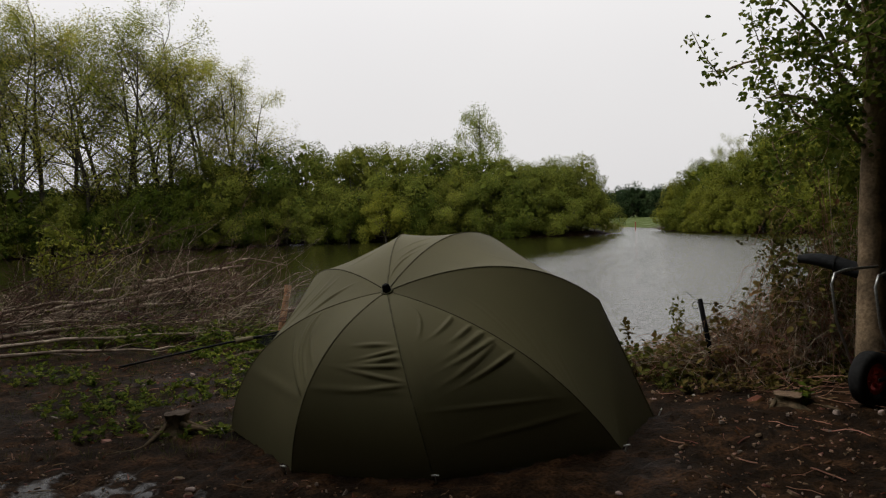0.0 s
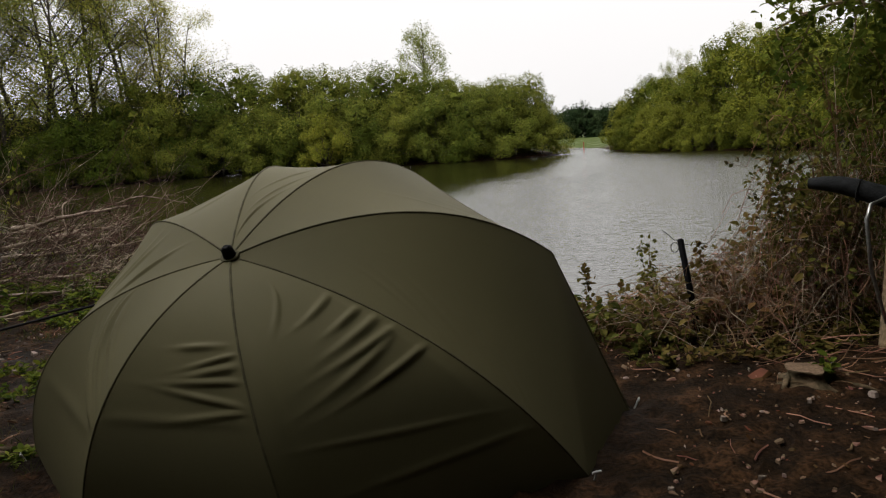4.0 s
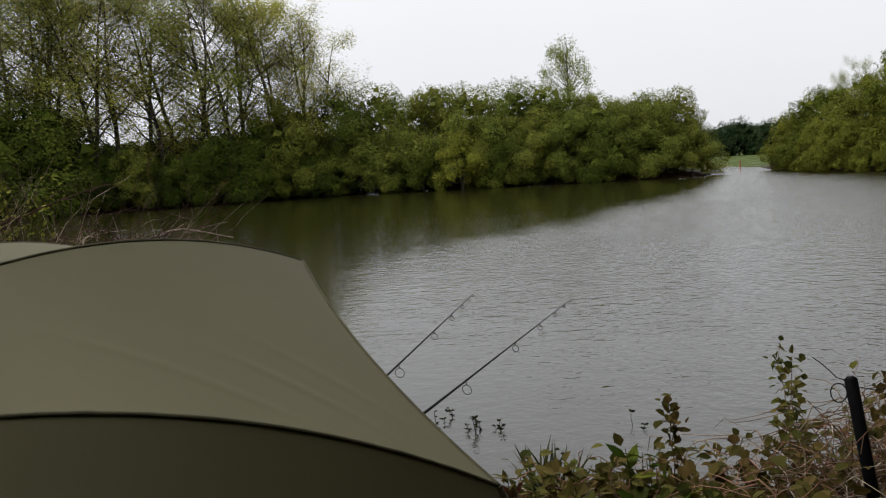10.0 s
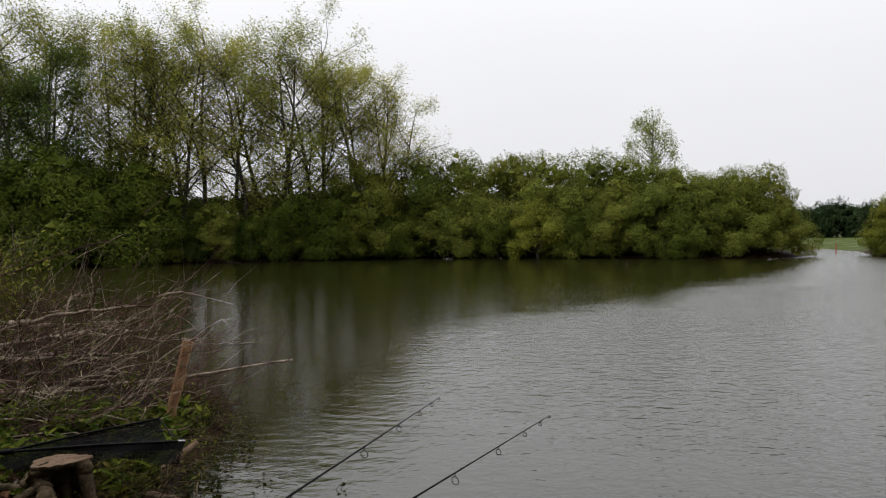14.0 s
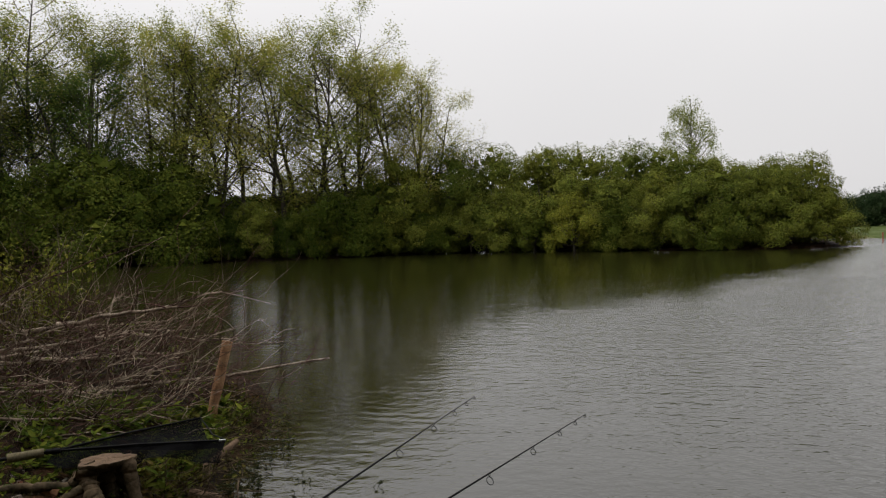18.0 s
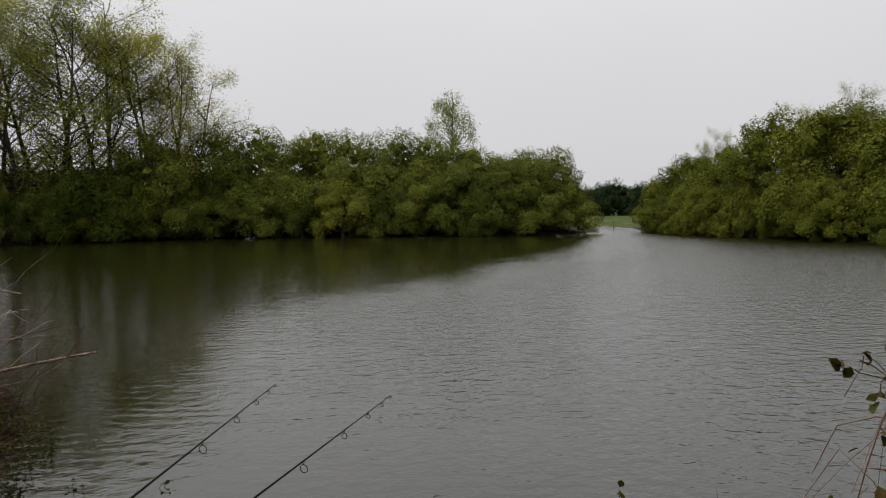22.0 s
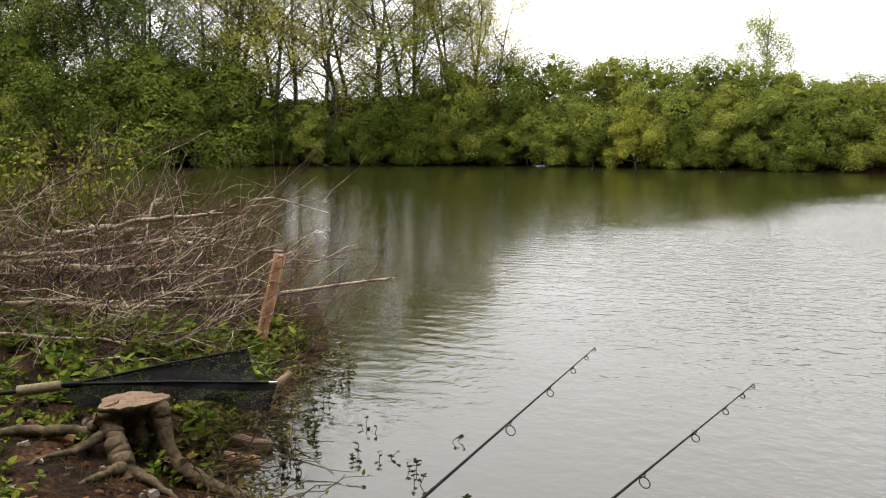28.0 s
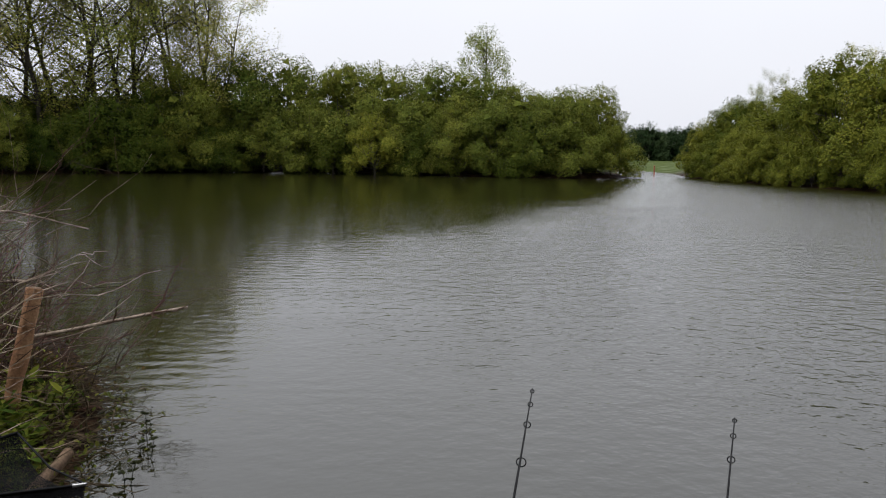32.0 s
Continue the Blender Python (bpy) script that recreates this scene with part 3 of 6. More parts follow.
def panel(i, j, rows, cols, dip, bow=0.0):
    """Cloth between two ribs, drawn tight and a little hollow, with folds fanning from the hub."""
    A = np.linspace(0.02, 1, rows)
    P = np.zeros((rows, cols, 3))
    for r, a in enumerate(A):
        p, q = rib_point(i, a), rib_point(j, a)
        for c in range(cols):
            t = c / (cols - 1)
            mid = p + (q - p) * t
            inward = unit(HUB * 0.5 + RIBS[2] * 0.25 + RIBS[5] * 0.25 - np.array((0, 0, 0.4)) - mid)
            hollow = dip * 4 * t * (1 - t) * np.sin(np.pi * min(1, a * 0.9 + 0.1)) * a
            P[r, c] = mid + inward * hollow
            P[r, c] += (HUB - P[r, c]) * bow * 4 * t * (1 - t) * a ** 3
    return P


def fold(P, creases):
    """Tension folds in a panel: (place along the rib, width, place across, length, height, lean)."""
    rows, cols, _ = P.shape
    a, t = np.meshgrid(np.linspace(0, 1, rows), np.linspace(0, 1, cols), indexing="ij")
    n = np.cross(np.gradient(P, axis=0), np.gradient(P, axis=1))
    n /= np.linalg.norm(n, axis=2)[..., None] + 1e-9
    n *= np.sign(((P - (HUB + (0.1, 0.4, -0.7))) * n).sum(2))[..., None]
    h = np.zeros((rows, cols))
    for c0, s, mid, ln, amp, lean in creases:
        x = a - c0 - lean * (t - mid)
        h += amp * np.exp(-(x / s) ** 2) * np.exp(-((t - mid) / ln) ** 2)
    edge = np.clip(np.sin(np.pi * t) * 3, 0, 1) * np.clip(np.sin(np.pi * a) * 3, 0, 1)
    return P + n * (h * edge)[..., None]


def creases(seed, count, lo, hi, mid, ln, amp, lean):
    g = np.random.default_rng(seed)
    out = []
    for k in range(count):
        c = lo + (hi - lo) * (k + g.uniform(0.2, 0.8)) / count
        out.append((c, g.uniform(0.008, 0.013), mid + g.normal() * 0.06, ln * g.uniform(0.7, 1.2), amp * g.uniform(0.7, 1.15), lean + g.normal() * 0.05))
    return out


def sheet(P, thick=0.004):
    b = Build()
    rows, cols, _ = P.shape
    n = np.cross(np.gradient(P, axis=0), np.gradient(P, axis=1))
    n /= np.linalg.norm(n, axis=2)[..., None] + 1e-9
    i = np.arange(rows * cols).reshape(rows, cols)
    f = np.stack((i[:-1, :-1], i[:-1, 1:], i[1:, 1:], i[1:, :-1]), -1).reshape(-1, 4)
    b.add(P.reshape(-1, 3), f)
    b.add((P - n * thick).reshape(-1, 3), f[:, ::-1])
    return b


def fabric_material():
    m = mat("olive_tent_cloth", (0.134, 0.121, 0.062), 0.62, col2=(0.120, 0.109, 0.056), scale=1.6, bump=0.25, bscale=260, dist=0.0015, spec=0.12)
    return m


M_FABRIC = fabric_material()
tent = thing("fishing_shelter", "olive green umbrella shelter pegged on muddy ground, open to the lake", "tent")
KNEE = (0.52, 0.22, 0.5, 0.6, 0.022, 0.0)
PAIRS = [(0, 1, 0.045, creases(1, 3, 0.6, 0.95, 0.75, 0.2, 0.0025, 0.5)),
         (1, 2, 0.04, creases(2, 5, 0.35, 0.75, 0.72, 0.16, 0.0035, 0.5) + creases(21, 2, 0.55, 0.8, 0.8, 0.2, 0.004, 0.3)),
         (2, 3, 0.02, creases(3, 6, 0.27, 0.56, 0.27, 0.24, 0.018, 0.20) + creases(31, 2, 0.2, 0.3, 0.55, 0.14, 0.008, 0.5) + creases(32, 2, 0.70, 0.85, 0.5, 0.4, 0.004, 0.05) + [KNEE]),
         (3, 4, 0.02, creases(4, 6, 0.32, 0.60, 0.28, 0.26, 0.012, 0.02) + [(0.60, 0.02, 0.5, 0.6, 0.005, 0.0)]),
         (4, 5, 0.03, creases(5, 5, 0.36, 0.56, 0.42, 0.28, 0.022, -0.34) + [(0.66, 0.03, 0.4, 0.5, 0.006, 0.0)]),
         (5, 6, 0.05, creases(6, 4, 0.2, 0.6, 0.5, 0.3, 0.012, -0.2)), (6, 7, 0.045, creases(7, 3, 0.3, 0.8, 0.5, 0.3, 0.007, 0.2)), (7, 0, 0.035, creases(8, 3, 0.1, 0.5, 0.5, 0.25, 0.008, 0.4))]
# the free front edges are cut in a shallow curve
BOW = {(0, 1): 0.028, (6, 7): 0.028, (7, 0): 0.02}
for i, j, dip, cr in PAIRS:
    P = fold(panel(i, j, 210, 56, dip, BOW.get((i, j), 0.0)), cr)
    part("canopy_panel", sheet(P), M_FABRIC, tent, smooth=True)
for i in range(8):
    b = Build()
    pts = [rib_point(i, a) + POLE * 0.003 for a in np.linspace(0.01, 1, 30)]
    b.tube(pts, 0.0055, 6)
    part("rib_seam", b, M_SEAM, tent, "folded dark seam over a rib", smooth=True)
# upright side cloths from the raised tips to the ground
for tip, base, foot in ((1, 2, np.array((1.48, 5.43, 0.02))), (6, 5, mirror((1.48, 5.43, 0.02)))):
    rows, cols = 26, 14
    P = np.zeros((rows, cols, 3))
    top, low, back = RIBS[tip], foot, RIBS[base]
    for r in range(rows):
        a = r / (rows - 1)
        for c in range(cols):
            t = c / (cols - 1)
            P[r, c] = (top + (low - top) * a) * (1 - t) + (top + (back - top) * a) * t
            P[r, c] += unit(P[r, c] - np.array((-0.1, 5.4, P[r, c][2]))) * 0.06 * np.sin(np.pi * a) * t * (1 - t)
    part("side_panel", sheet(P), M_FABRIC, tent, smooth=True)
    e = Build()
    e.tube(crooked(top, low, 8, 0.002, R), 0.009, 6)
    part("front_edge", e, M_SEAM, tent, "dark bound edge of the opening", smooth=True)
e = Build()
for a, c in ((1, 0), (0, 7), (7, 6)):
    line = np.linspace(RIBS[a], RIBS[c], 16)
    u = np.linspace(0, 1, 16)[:, None]
    e.tube(line + (HUB - line) * BOW.get((a, c), BOW.get((c, a), 0.0)) * 4 * u * (1 - u), 0.008, 6)
part("front_edge", e, M_SEAM, tent, "dark bound edge of the opening", smooth=True)
b = Build()
b.tube([HUB - POLE * 0.02, HUB + POLE * 0.012], [0.045, 0.040], 16)
part("hub_boss", b, M_SEAM, tent, "round black reinforced boss", smooth=False)
b = Build()
b.tube([HUB, HUB + POLE * 0.02, HUB + POLE * 0.05, HUB + POLE * 0.06], [0.030, 0.028, 0.024, 0.012], 12)
part("hub_cap", b, M_BLACK, tent, "black plastic screw cap", smooth=True)
b = Build()
b.tube([HUB - POLE * 0.02, HUB + np.array((0.10, 0.35, -0.95))], 0.014, 10)
part("centre_pole", b, M_BLACK, tent)
for x, y, a in ((1.10, 4.66, 0.3), (-0.09, 4.20, -0.1), (-1.01, 4.47, -0.5), (-1.70, 5.52, -1.2), (1.53, 5.45, 1.2)):
    b = Build()
    g0 = gz(x, y)
    tilt = np.array((np.sin(a), -np.cos(a), 0)) * 0.02
    b.tube([np.array((x, y, g0 - 0.05)) - tilt, np.array((x, y, g0 + 0.05)) + tilt], 0.005, 6)
    s = np.array((np.cos(a), np.sin(a), 0)) * 0.022
    b.tube([np.array((x, y, g0 + 0.045)) + tilt - s, np.array((x, y, g0 + 0.045)) + tilt + s], 0.005, 6)
    part("ground_peg", b, M_PEG, tent, "bright T-headed steel peg")

# ---- rods ----


def rod(tip, way, length):
    tip, way = np.array(tip, float), unit(way)
    t = thing("fishing_rod", "slim black carp rod with ring guides resting on a bite alarm", "fishing rod", "rods on the bank")
    b = Build()
    a = np.linspace(0, length, 16)
    pts = [tip - way * (length - s) for s in a]
    b.tube(pts, np.interp(a, (0, 0.6, length * 0.45, length), (0.0125, 0.011, 0.0065, 0.0022)), 8)
    part("blank", b, M_CARBON, t, smooth=True)
    down = unit(np.cross(way, np.cross(way, (0, 0, 1.0))))
    down = down if down[2] < 0 else -down
    for k, d in enumerate((0.01, 0.13, 0.32, 0.62, 1.05, 1.75)):
        rr = (0.008, 0.010, 0.013, 0.017, 0.022, 0.030)[k]
        c = tip - way * d + down * (rr * 1.9 if k else rr)
        s = unit(np.cross(way, down))
        q = [c + rr * (np.cos(u) * s + np.sin(u) * down) for u in np.linspace(0, 2 * np.pi, 17)]
        b = Build()
        b.tube(q, 0.0022, 5, cap=False)
        b.tube([tip - way * (d + 0.012), c - down * rr], 0.0018, 5)
        b.tube([tip - way * (d - 0.012), c - down * rr], 0.0018, 5)
        part("ring_guide", b, M_BLACK, t, smooth=True)
    b = Build()
    b.tube([tip - way * length, tip - way * (length - 0.32)], 0.016, 10)
    part("handle_grip", b, M_RUBBER, t, smooth=True)
    return tip - way * 2.75


ALARMS = [rod((0.583, 10.06, 0.48), (0.170, 0.983, 0.064), 3.4), rod((1.373, 9.829, 0.443), (0.38, 0.92, 0.088), 3.4)]
for p in ALARMS:
    t = thing("bite_alarm", "black bite alarm on a bank stick under a rod", "bite alarm", "bite alarms")
    b = Build()
    b.tube([(p[0], p[1], gz(p[0], p[1]) - 0.1), (p[0], p[1], p[2] - 0.09)], 0.006, 8)
    part("bank_stick", b, M_BLACK, t)
    bm = bmesh.new()
    bmesh.ops.create_cube(bm, size=1, matrix=pose(p[0], p[1], p[2] - 0.065) @ Matrix.Diagonal((0.045, 0.032, 0.085, 1)))
    bmesh.ops.bevel(bm, geom=bm.edges[:], offset=0.006, segments=2, affect="EDGES")
    part("alarm_body", bm, M_BLACK, t)
    for s in (-1, 1):
        b = Build()
        b.tube([(p[0] + s * 0.022, p[1], p[2] - 0.04), (p[0] + s * 0.026, p[1], p[2] + 0.06)], 0.005, 6)
        part("snag_ear", b, M_BLACK, t)
    b = Build()
    b.tube([(p[0] - 0.01, p[1] - 0.1, p[2] - 0.18), (p[0] - 0.01, p[1] - 0.1, p[2] - 0.12)], 0.011, 8)
    b.tube([(p[0] - 0.01, p[1] - 0.1, p[2] - 0.15), (p[0], p[1] - 0.02, p[2] - 0.10)], 0.003, 5)
    part("hanging_indicator", b, M_YELLOW, t, "small yellow line indicator")

# ---- trees ----


def grow(rng, height, r0, levels, spread, up, counts, start=0.25, lean=0.0, wob=0.05, slim=0.0):
    """Limb lines of a tree at the origin, and the ends where leaves sit."""
    lines, ends = [], []

    def limb(p, d, ln, r, lev):
        n = 7 if lev == 0 else 5
        pts = [np.array(p, float)]
        d = unit(d)
        for i in range(n - 1):
            d = unit(d + rng.normal(size=3) * wob * (1 + lev) + np.array((0, 0, up)) * 0.12)
            pts.append(pts[-1] + d * ln / (n - 1))
        pts = np.array(pts)
        rad = np.linspace(r, r * (0.10 if lev == 0 else 0.35 if lev < levels else 0.25), n)
        lines.append((pts, rad, lev))
        if lev >= levels:
            ends.append(pts)
            return
        for k in range(counts[lev]):
            t = rng.uniform(start, 1.0) if lev == 0 else rng.uniform(0.3, 1.0)
            i = min(int(t * (n - 1)), n - 2)
            q = pts[i] + (pts[i + 1] - pts[i]) * (t * (n - 1) - i)
            a = rng.uniform(0, 6.283)
            side = unit(np.cross(d, (np.cos(a), np.sin(a), 0.3)))
            limb(q, unit(d * (1 - spread) + side * spread + np.array((0, 0, up * 0.25))), ln * (rng.uniform(0.42, 0.62) * (1.15 - 0.45 * t) if lev or not slim else slim * rng.uniform(0.20, 0.34) * (1.12 - 0.55 * t * t) * min(1.0, 0.45 + 1.1 * t)), r * (1 - 0.65 * t) * 0.42, lev + 1)

    limb((0, 0, -0.3), (lean, rng.normal() * 0.05, 1), height * 0.86, r0, 0)
    return lines, ends


def wood(lines, minr=0.008, sides=(7, 4, 3, 3)):
    b = Build()
    for pts, rad, lev in lines:
        b.tube(pts, np.maximum(rad, minr), sides[min(lev, 3)], cap=lev == 0)
    return b


def proto(name, label, leaf, rng, lines, leaves, category="tree", group=""):
    t = thing(name, label, category, group)
    part("trunk", wood(lines), M_BARK, t, smooth=True)
    part("crown", leaves, leaf, t)
    return t


def tall_tree(seed, height, leafm, dens=1.0, name="poplar_tree", stems=2, slim=1.0, start=0.24):
    """Tall sparse waterside tree: several leaning stems and upright, thin crowns that show the sky."""
    rng = np.random.default_rng(seed)
    L, E = [], []
    for s in range(stems):
        ln, en = grow(rng, height * rng.uniform(0.82, 1.0), 0.17, 2, 0.58, 0.34, (24, 6), start=start, lean=(s - (stems - 1) / 2) * 0.13 + rng.uniform(-0.05, 0.05), wob=0.05, slim=slim)
        off = np.array((rng.normal() * 0.8, rng.normal() * 0.6, 0)) * (s > 0)
        L += [(p + off, r, v) for p, r, v in ln]
        E += [p + off for p in en]
    b = Build()
    pts = []
    for p in E:
        m = int(rng.integers(30, 120) * dens)
        i = rng.uniform(0.4, 4, m)
        k = np.minimum(i.astype(int), 3)
        q = p[k] + (p[k + 1] - p[k]) * (i - k)[:, None]
        pts.append(q + rng.normal(size=(m, 3)) * (0.25, 0.25, 0.36))
    pts = np.concatenate(pts)
    b.flecks(pts, 0.115, rng, droop=0.25, ratio=0.7, three=True, face=np.array((0, 0, 0.5)) + (pts - (0, 0, height * 0.5)) * (0.12, 0.12, 0.03))
    return proto(name, "tall waterside poplar with thin spring foliage and several grey stems", leafm, rng, L, b)


def round_tree(seed, width, height, leafm, count, label, name="willow_tree", size=0.17, lumps=13, low=0.0, fill=46):
    """Broad willow: a dome of lobes, each set with leafy clumps, drooping at its skirt, with limbs inside."""
    rng = np.random.default_rng(seed)
    L, _ = grow(rng, height * 0.8, 0.16, 2, 0.6, 0.35, (9, 3), start=0.08, wob=0.08)
    b = Build()
    clumps = 10
    per = count // (lumps * clumps)
    for k in range(lumps):
        a, u = k * 2.4 + rng.uniform(-0.5, 0.5), (k + rng.uniform(0, 0.8)) / lumps
        rr = width * 0.5 * np.sqrt(max(0.03, 1 - (u * 1.02) ** 2.4)) * rng.uniform(0.52, 0.74)
        c = np.array((np.cos(a) * rr, np.sin(a) * rr, low + height * (0.07 + 0.74 * u)))
        s = rng.uniform(0.8, 1.2) * width * 0.205
        # shaded foliage deep inside the lobe
        q = rng.normal(size=(fill, 3))
        q = c + q / np.linalg.norm(q, axis=1)[:, None] * (s * rng.uniform(0.1, 0.72, fill))[:, None]
        b.flecks(q, min(size * 4.2, 1.1), rng, ratio=0.8, three=True)
        for _ in range(clumps):
            out = unit(rng.normal(size=3) + (c - (0, 0, low + height * 0.35)) * (0.9, 0.9, 0.5) / width * 2.4 + (0, 0, 0.35))
            cc, cr = c + out * s * rng.uniform(0.55, 0.9), s * rng.uniform(0.34, 0.58)
            d = rng.normal(size=(per, 3)) + out * 0.55
            d /= np.linalg.norm(d, axis=1)[:, None]
            q = cc + d * (cr * rng.uniform(0.25, 1.0, per) ** 0.22)[:, None] * (1.08, 1.08, 0.92)
            q[:, 2] -= rng.uniform(0, 0.2, per)
            q[:, 2] = np.where(q[:, 2] < low - 0.25, low + rng.uniform(-0.3, 0.5, per), q[:, 2])
            b.flecks(q, size, rng, droop=0.4, ratio=0.62, face=d * 0.75 + out * 0.3 + np.array((0, 0, 0.45)), three=True)
            e = cc + unit(out + rng.normal(size=3) * 0.4 + (0, 0, 0.4)) * cr * rng.uniform(1.05, 1.25)
            L.append((np.linspace(c, e, 3), np.array((0.022, 0.013, 0.006)), 3))
            b.flecks(cc + (e - cc) * rng.uniform(0.75, 1.02, 7)[:, None] + rng.normal(size=(7, 3)) * 0.08, size * 0.8, rng, droop=0.2, three=True)
        L.append((np.linspace((0, 0, 0.5), c, 4), np.array((0.06, 0.05, 0.035, 0.02)), 2))
    return proto(name, label, leafm, rng, L, b)


def oval_tree(seed, height, wide, leafm, count):
    """Slim airy poplar: one stem with rising limbs in an oval crown of loose leaf sprays."""
    rng = np.random.default_rng(seed)
    L = [(np.linspace((0, 0, -0.3), (0.2, 0, height * 0.97), 8), np.linspace(0.17, 0.02, 8), 0)]
    b = Build()
    for k in range(110):
        d = unit(rng.normal(size=3)) * rng.uniform(0, 1) ** 0.4
        e = np.array((d[0] * wide * 0.46 * (1.1 - 0.25 * d[2]), d[1] * wide * 0.46, height * (0.70 + 0.265 * d[2])))
        p = crooked((0.1, 0, e[2] - 0.5 - 0.7 * np.hypot(e[0], e[1])), e, 5, 0.07, rng)
        L.append((p, np.linspace(0.026, 0.008, 5), 2))
        m = count // 110
        b.flecks(e + rng.normal(size=(m, 3)) * (0.26, 0.26, 0.36), 0.14, rng, droop=0.25, ratio=0.7, three=True)
    return proto("poplar_tree", "lone slim poplar rising above the willows", leafm, rng, L, b)


def put(src, x, y, s=1.0, rot=None, sz=None, label="", z=None):
    a = R.uniform(0, 6.283) if rot is None else rot
    m = Matrix.Translation((x, y, gz(x, y) if z is None else z)) @ Matrix.Rotation(a, 4, "Z")
    o = copy_thing(src, m)
    o.scale = (s, s, sz or s)
    if label:
        tagged(o, label)
    return o


STORE = []
talls = [tall_tree(100 + i, 18, M_TALL, 1.0, stems=3 - i % 2, start=0.18) for i in range(4)]
alders = [tall_tree(110 + i, 16, M_ALDER, 1.3, name="alder_tree", stems=3, start=0.15) for i in range(2)]
for o in alders:
    tagged(o, "dark green alder with several stems on the far bank")
single = oval_tree(121, 15.0, 6.0, M_POPLAR, 9100)
willows = [round_tree(200 + i, 9, 9.5, M_WILLOW, 19500, "broad mid-green willow crowding the lake edge") for i in range(4)]
darks = [round_tree(220 + i, 8, 6.5, M_DARK, 15600, "dense dark green shrub overhanging the far bank", name="waterside_shrub") for i in range(3)]
lights = [round_tree(240, 7, 5.5, M_LIGHT, 16900, "pale yellow-green weeping willow bush dipping into the lake", name="willow_bush", size=0.14)]
isles = [round_tree(260 + i, 8, 8.5, M_ISLAND, 18200, "rounded yellow-green willow on the opposite bank") for i in range(3)]
# coarse tree for the added light blockers and the far-bank thicket
plain = round_tree(270, 5.5, 9.5, M_ADDEDLEAF, 4200, "tall leafy tree added out of view to block sky light", name="woodland_tree", size=0.55, fill=18)
fars = [round_tree(280 + i, 9, 7, M_FAR, 3900, "dark distant tree at the edge of a field", name="field_tree", size=0.3) for i in range(2)]


def far_bank(u):
    """A place along the far shore, u from 0 (left) to 1 (headland)."""
    k = np.array([(-62, 45), (-45, 52), (-36, 57), (-25.5, 61), (-15.5, 65), (-3.8, 63.3), (5, 60.3), (13.0, 60.6)], float)
    t = u * (len(k) - 1)
    i = min(int(t), len(k) - 2)
    return k[i] + (k[i + 1] - k[i]) * (t - i)


# tall trees along the left of the far bank
for x, y, s, i in ((-57, 56, 1.45, 0), (-52, 58, 1.45, 1), (-46.5, 58, 1.22, 2), (-42, 62, 1.3, 3), (-39, 62, 1.25, 0), (-35, 64, 1.3, 1), (-31.5, 65, 1.25, 2), (-28.5, 66, 1.3, 3), (-25, 67, 1.28, 1), (-22.0, 68, 1.12, 0), (-19.0, 68.5, 1.0, 2)):
    put(alders[i % 2] if x in (-57, -46.5) else talls[i], x, y, s * 1.22, sz=s * (1.1 if x in (-42, -52) else 0.98))
for x, y, s, i in ((-63, 55, 1.35, 2), (-45, 65, 1.3, 1), (-50, 63.5, 1.35, 0), (-54.5, 62, 1.4, 3), (-60, 60, 1.4, 1), (-69, 53, 1.4, 0), (-76, 50, 1.3, 1), (-84, 47, 1.3, 3)):
    put(talls[i], x, y, s * 1.2, sz=s)
for k in range(11):
    q = R.uniform(1.0, 1.4)
    put(darks[k % 3], -60 - k * 3.2, 46.5 - k * 0.35 + R.uniform(0, 2), q, sz=q * R.uniform(0.8, 1.2))
# dark shrubs at the water's edge below them
for k in range(19):
    u = 0.02 + k * 0.028
    p = far_bank(u) + (0, 1.2)
    q = R.uniform(0.5, 0.95) * (1.65 if k < 9 else 1.0)
    put(darks[k % 3], p[0] + R.normal() * 0.8, p[1] + R.uniform(0, 1.5), q, sz=q * R.uniform(0.75, 1.25))
for k in range(13):
    p = far_bank(0.03 + k * 0.040) + (0, 6.5)
    q = R.uniform(0.7, 1.1)
    put((darks[k % 3], willows[k % 4])[k % 3 == 2], p[0], p[1] + R.uniform(-1, 2), q, sz=q * R.uniform(0.5, 0.8))
for k in range(12):
    put(plain, -60 + k * 6.2 + R.normal(), 76 + R.normal() * 2, 1.5, sz=0.7, label="shrub in the thicket behind the far bank")
# paler bushes and young willows standing out among them
for x, y, q, sz, w in ((-56, 49.5, 0.8, 0.75, 1), (-50, 51, 0.75, 0.85, 0), (-43.5, 54.2, 0.62, 0.62, 1), (-40, 57, 0.6, 0.72, 0), (-35.5, 59, 0.62, 0.55, 1), (-31.5, 60.5, 0.55, 0.55, 0), (-28.5, 62, 0.5, 0.40, 0), (-26, 62.6, 0.55, 0.5, 1), (-23.2, 64.2, 0.5, 0.45, 0), (-20.5, 65.2, 0.45, 0.5, 1)):
    put(lights[0] if w else willows[int(-x) % 4], x, y, q, sz=sz)
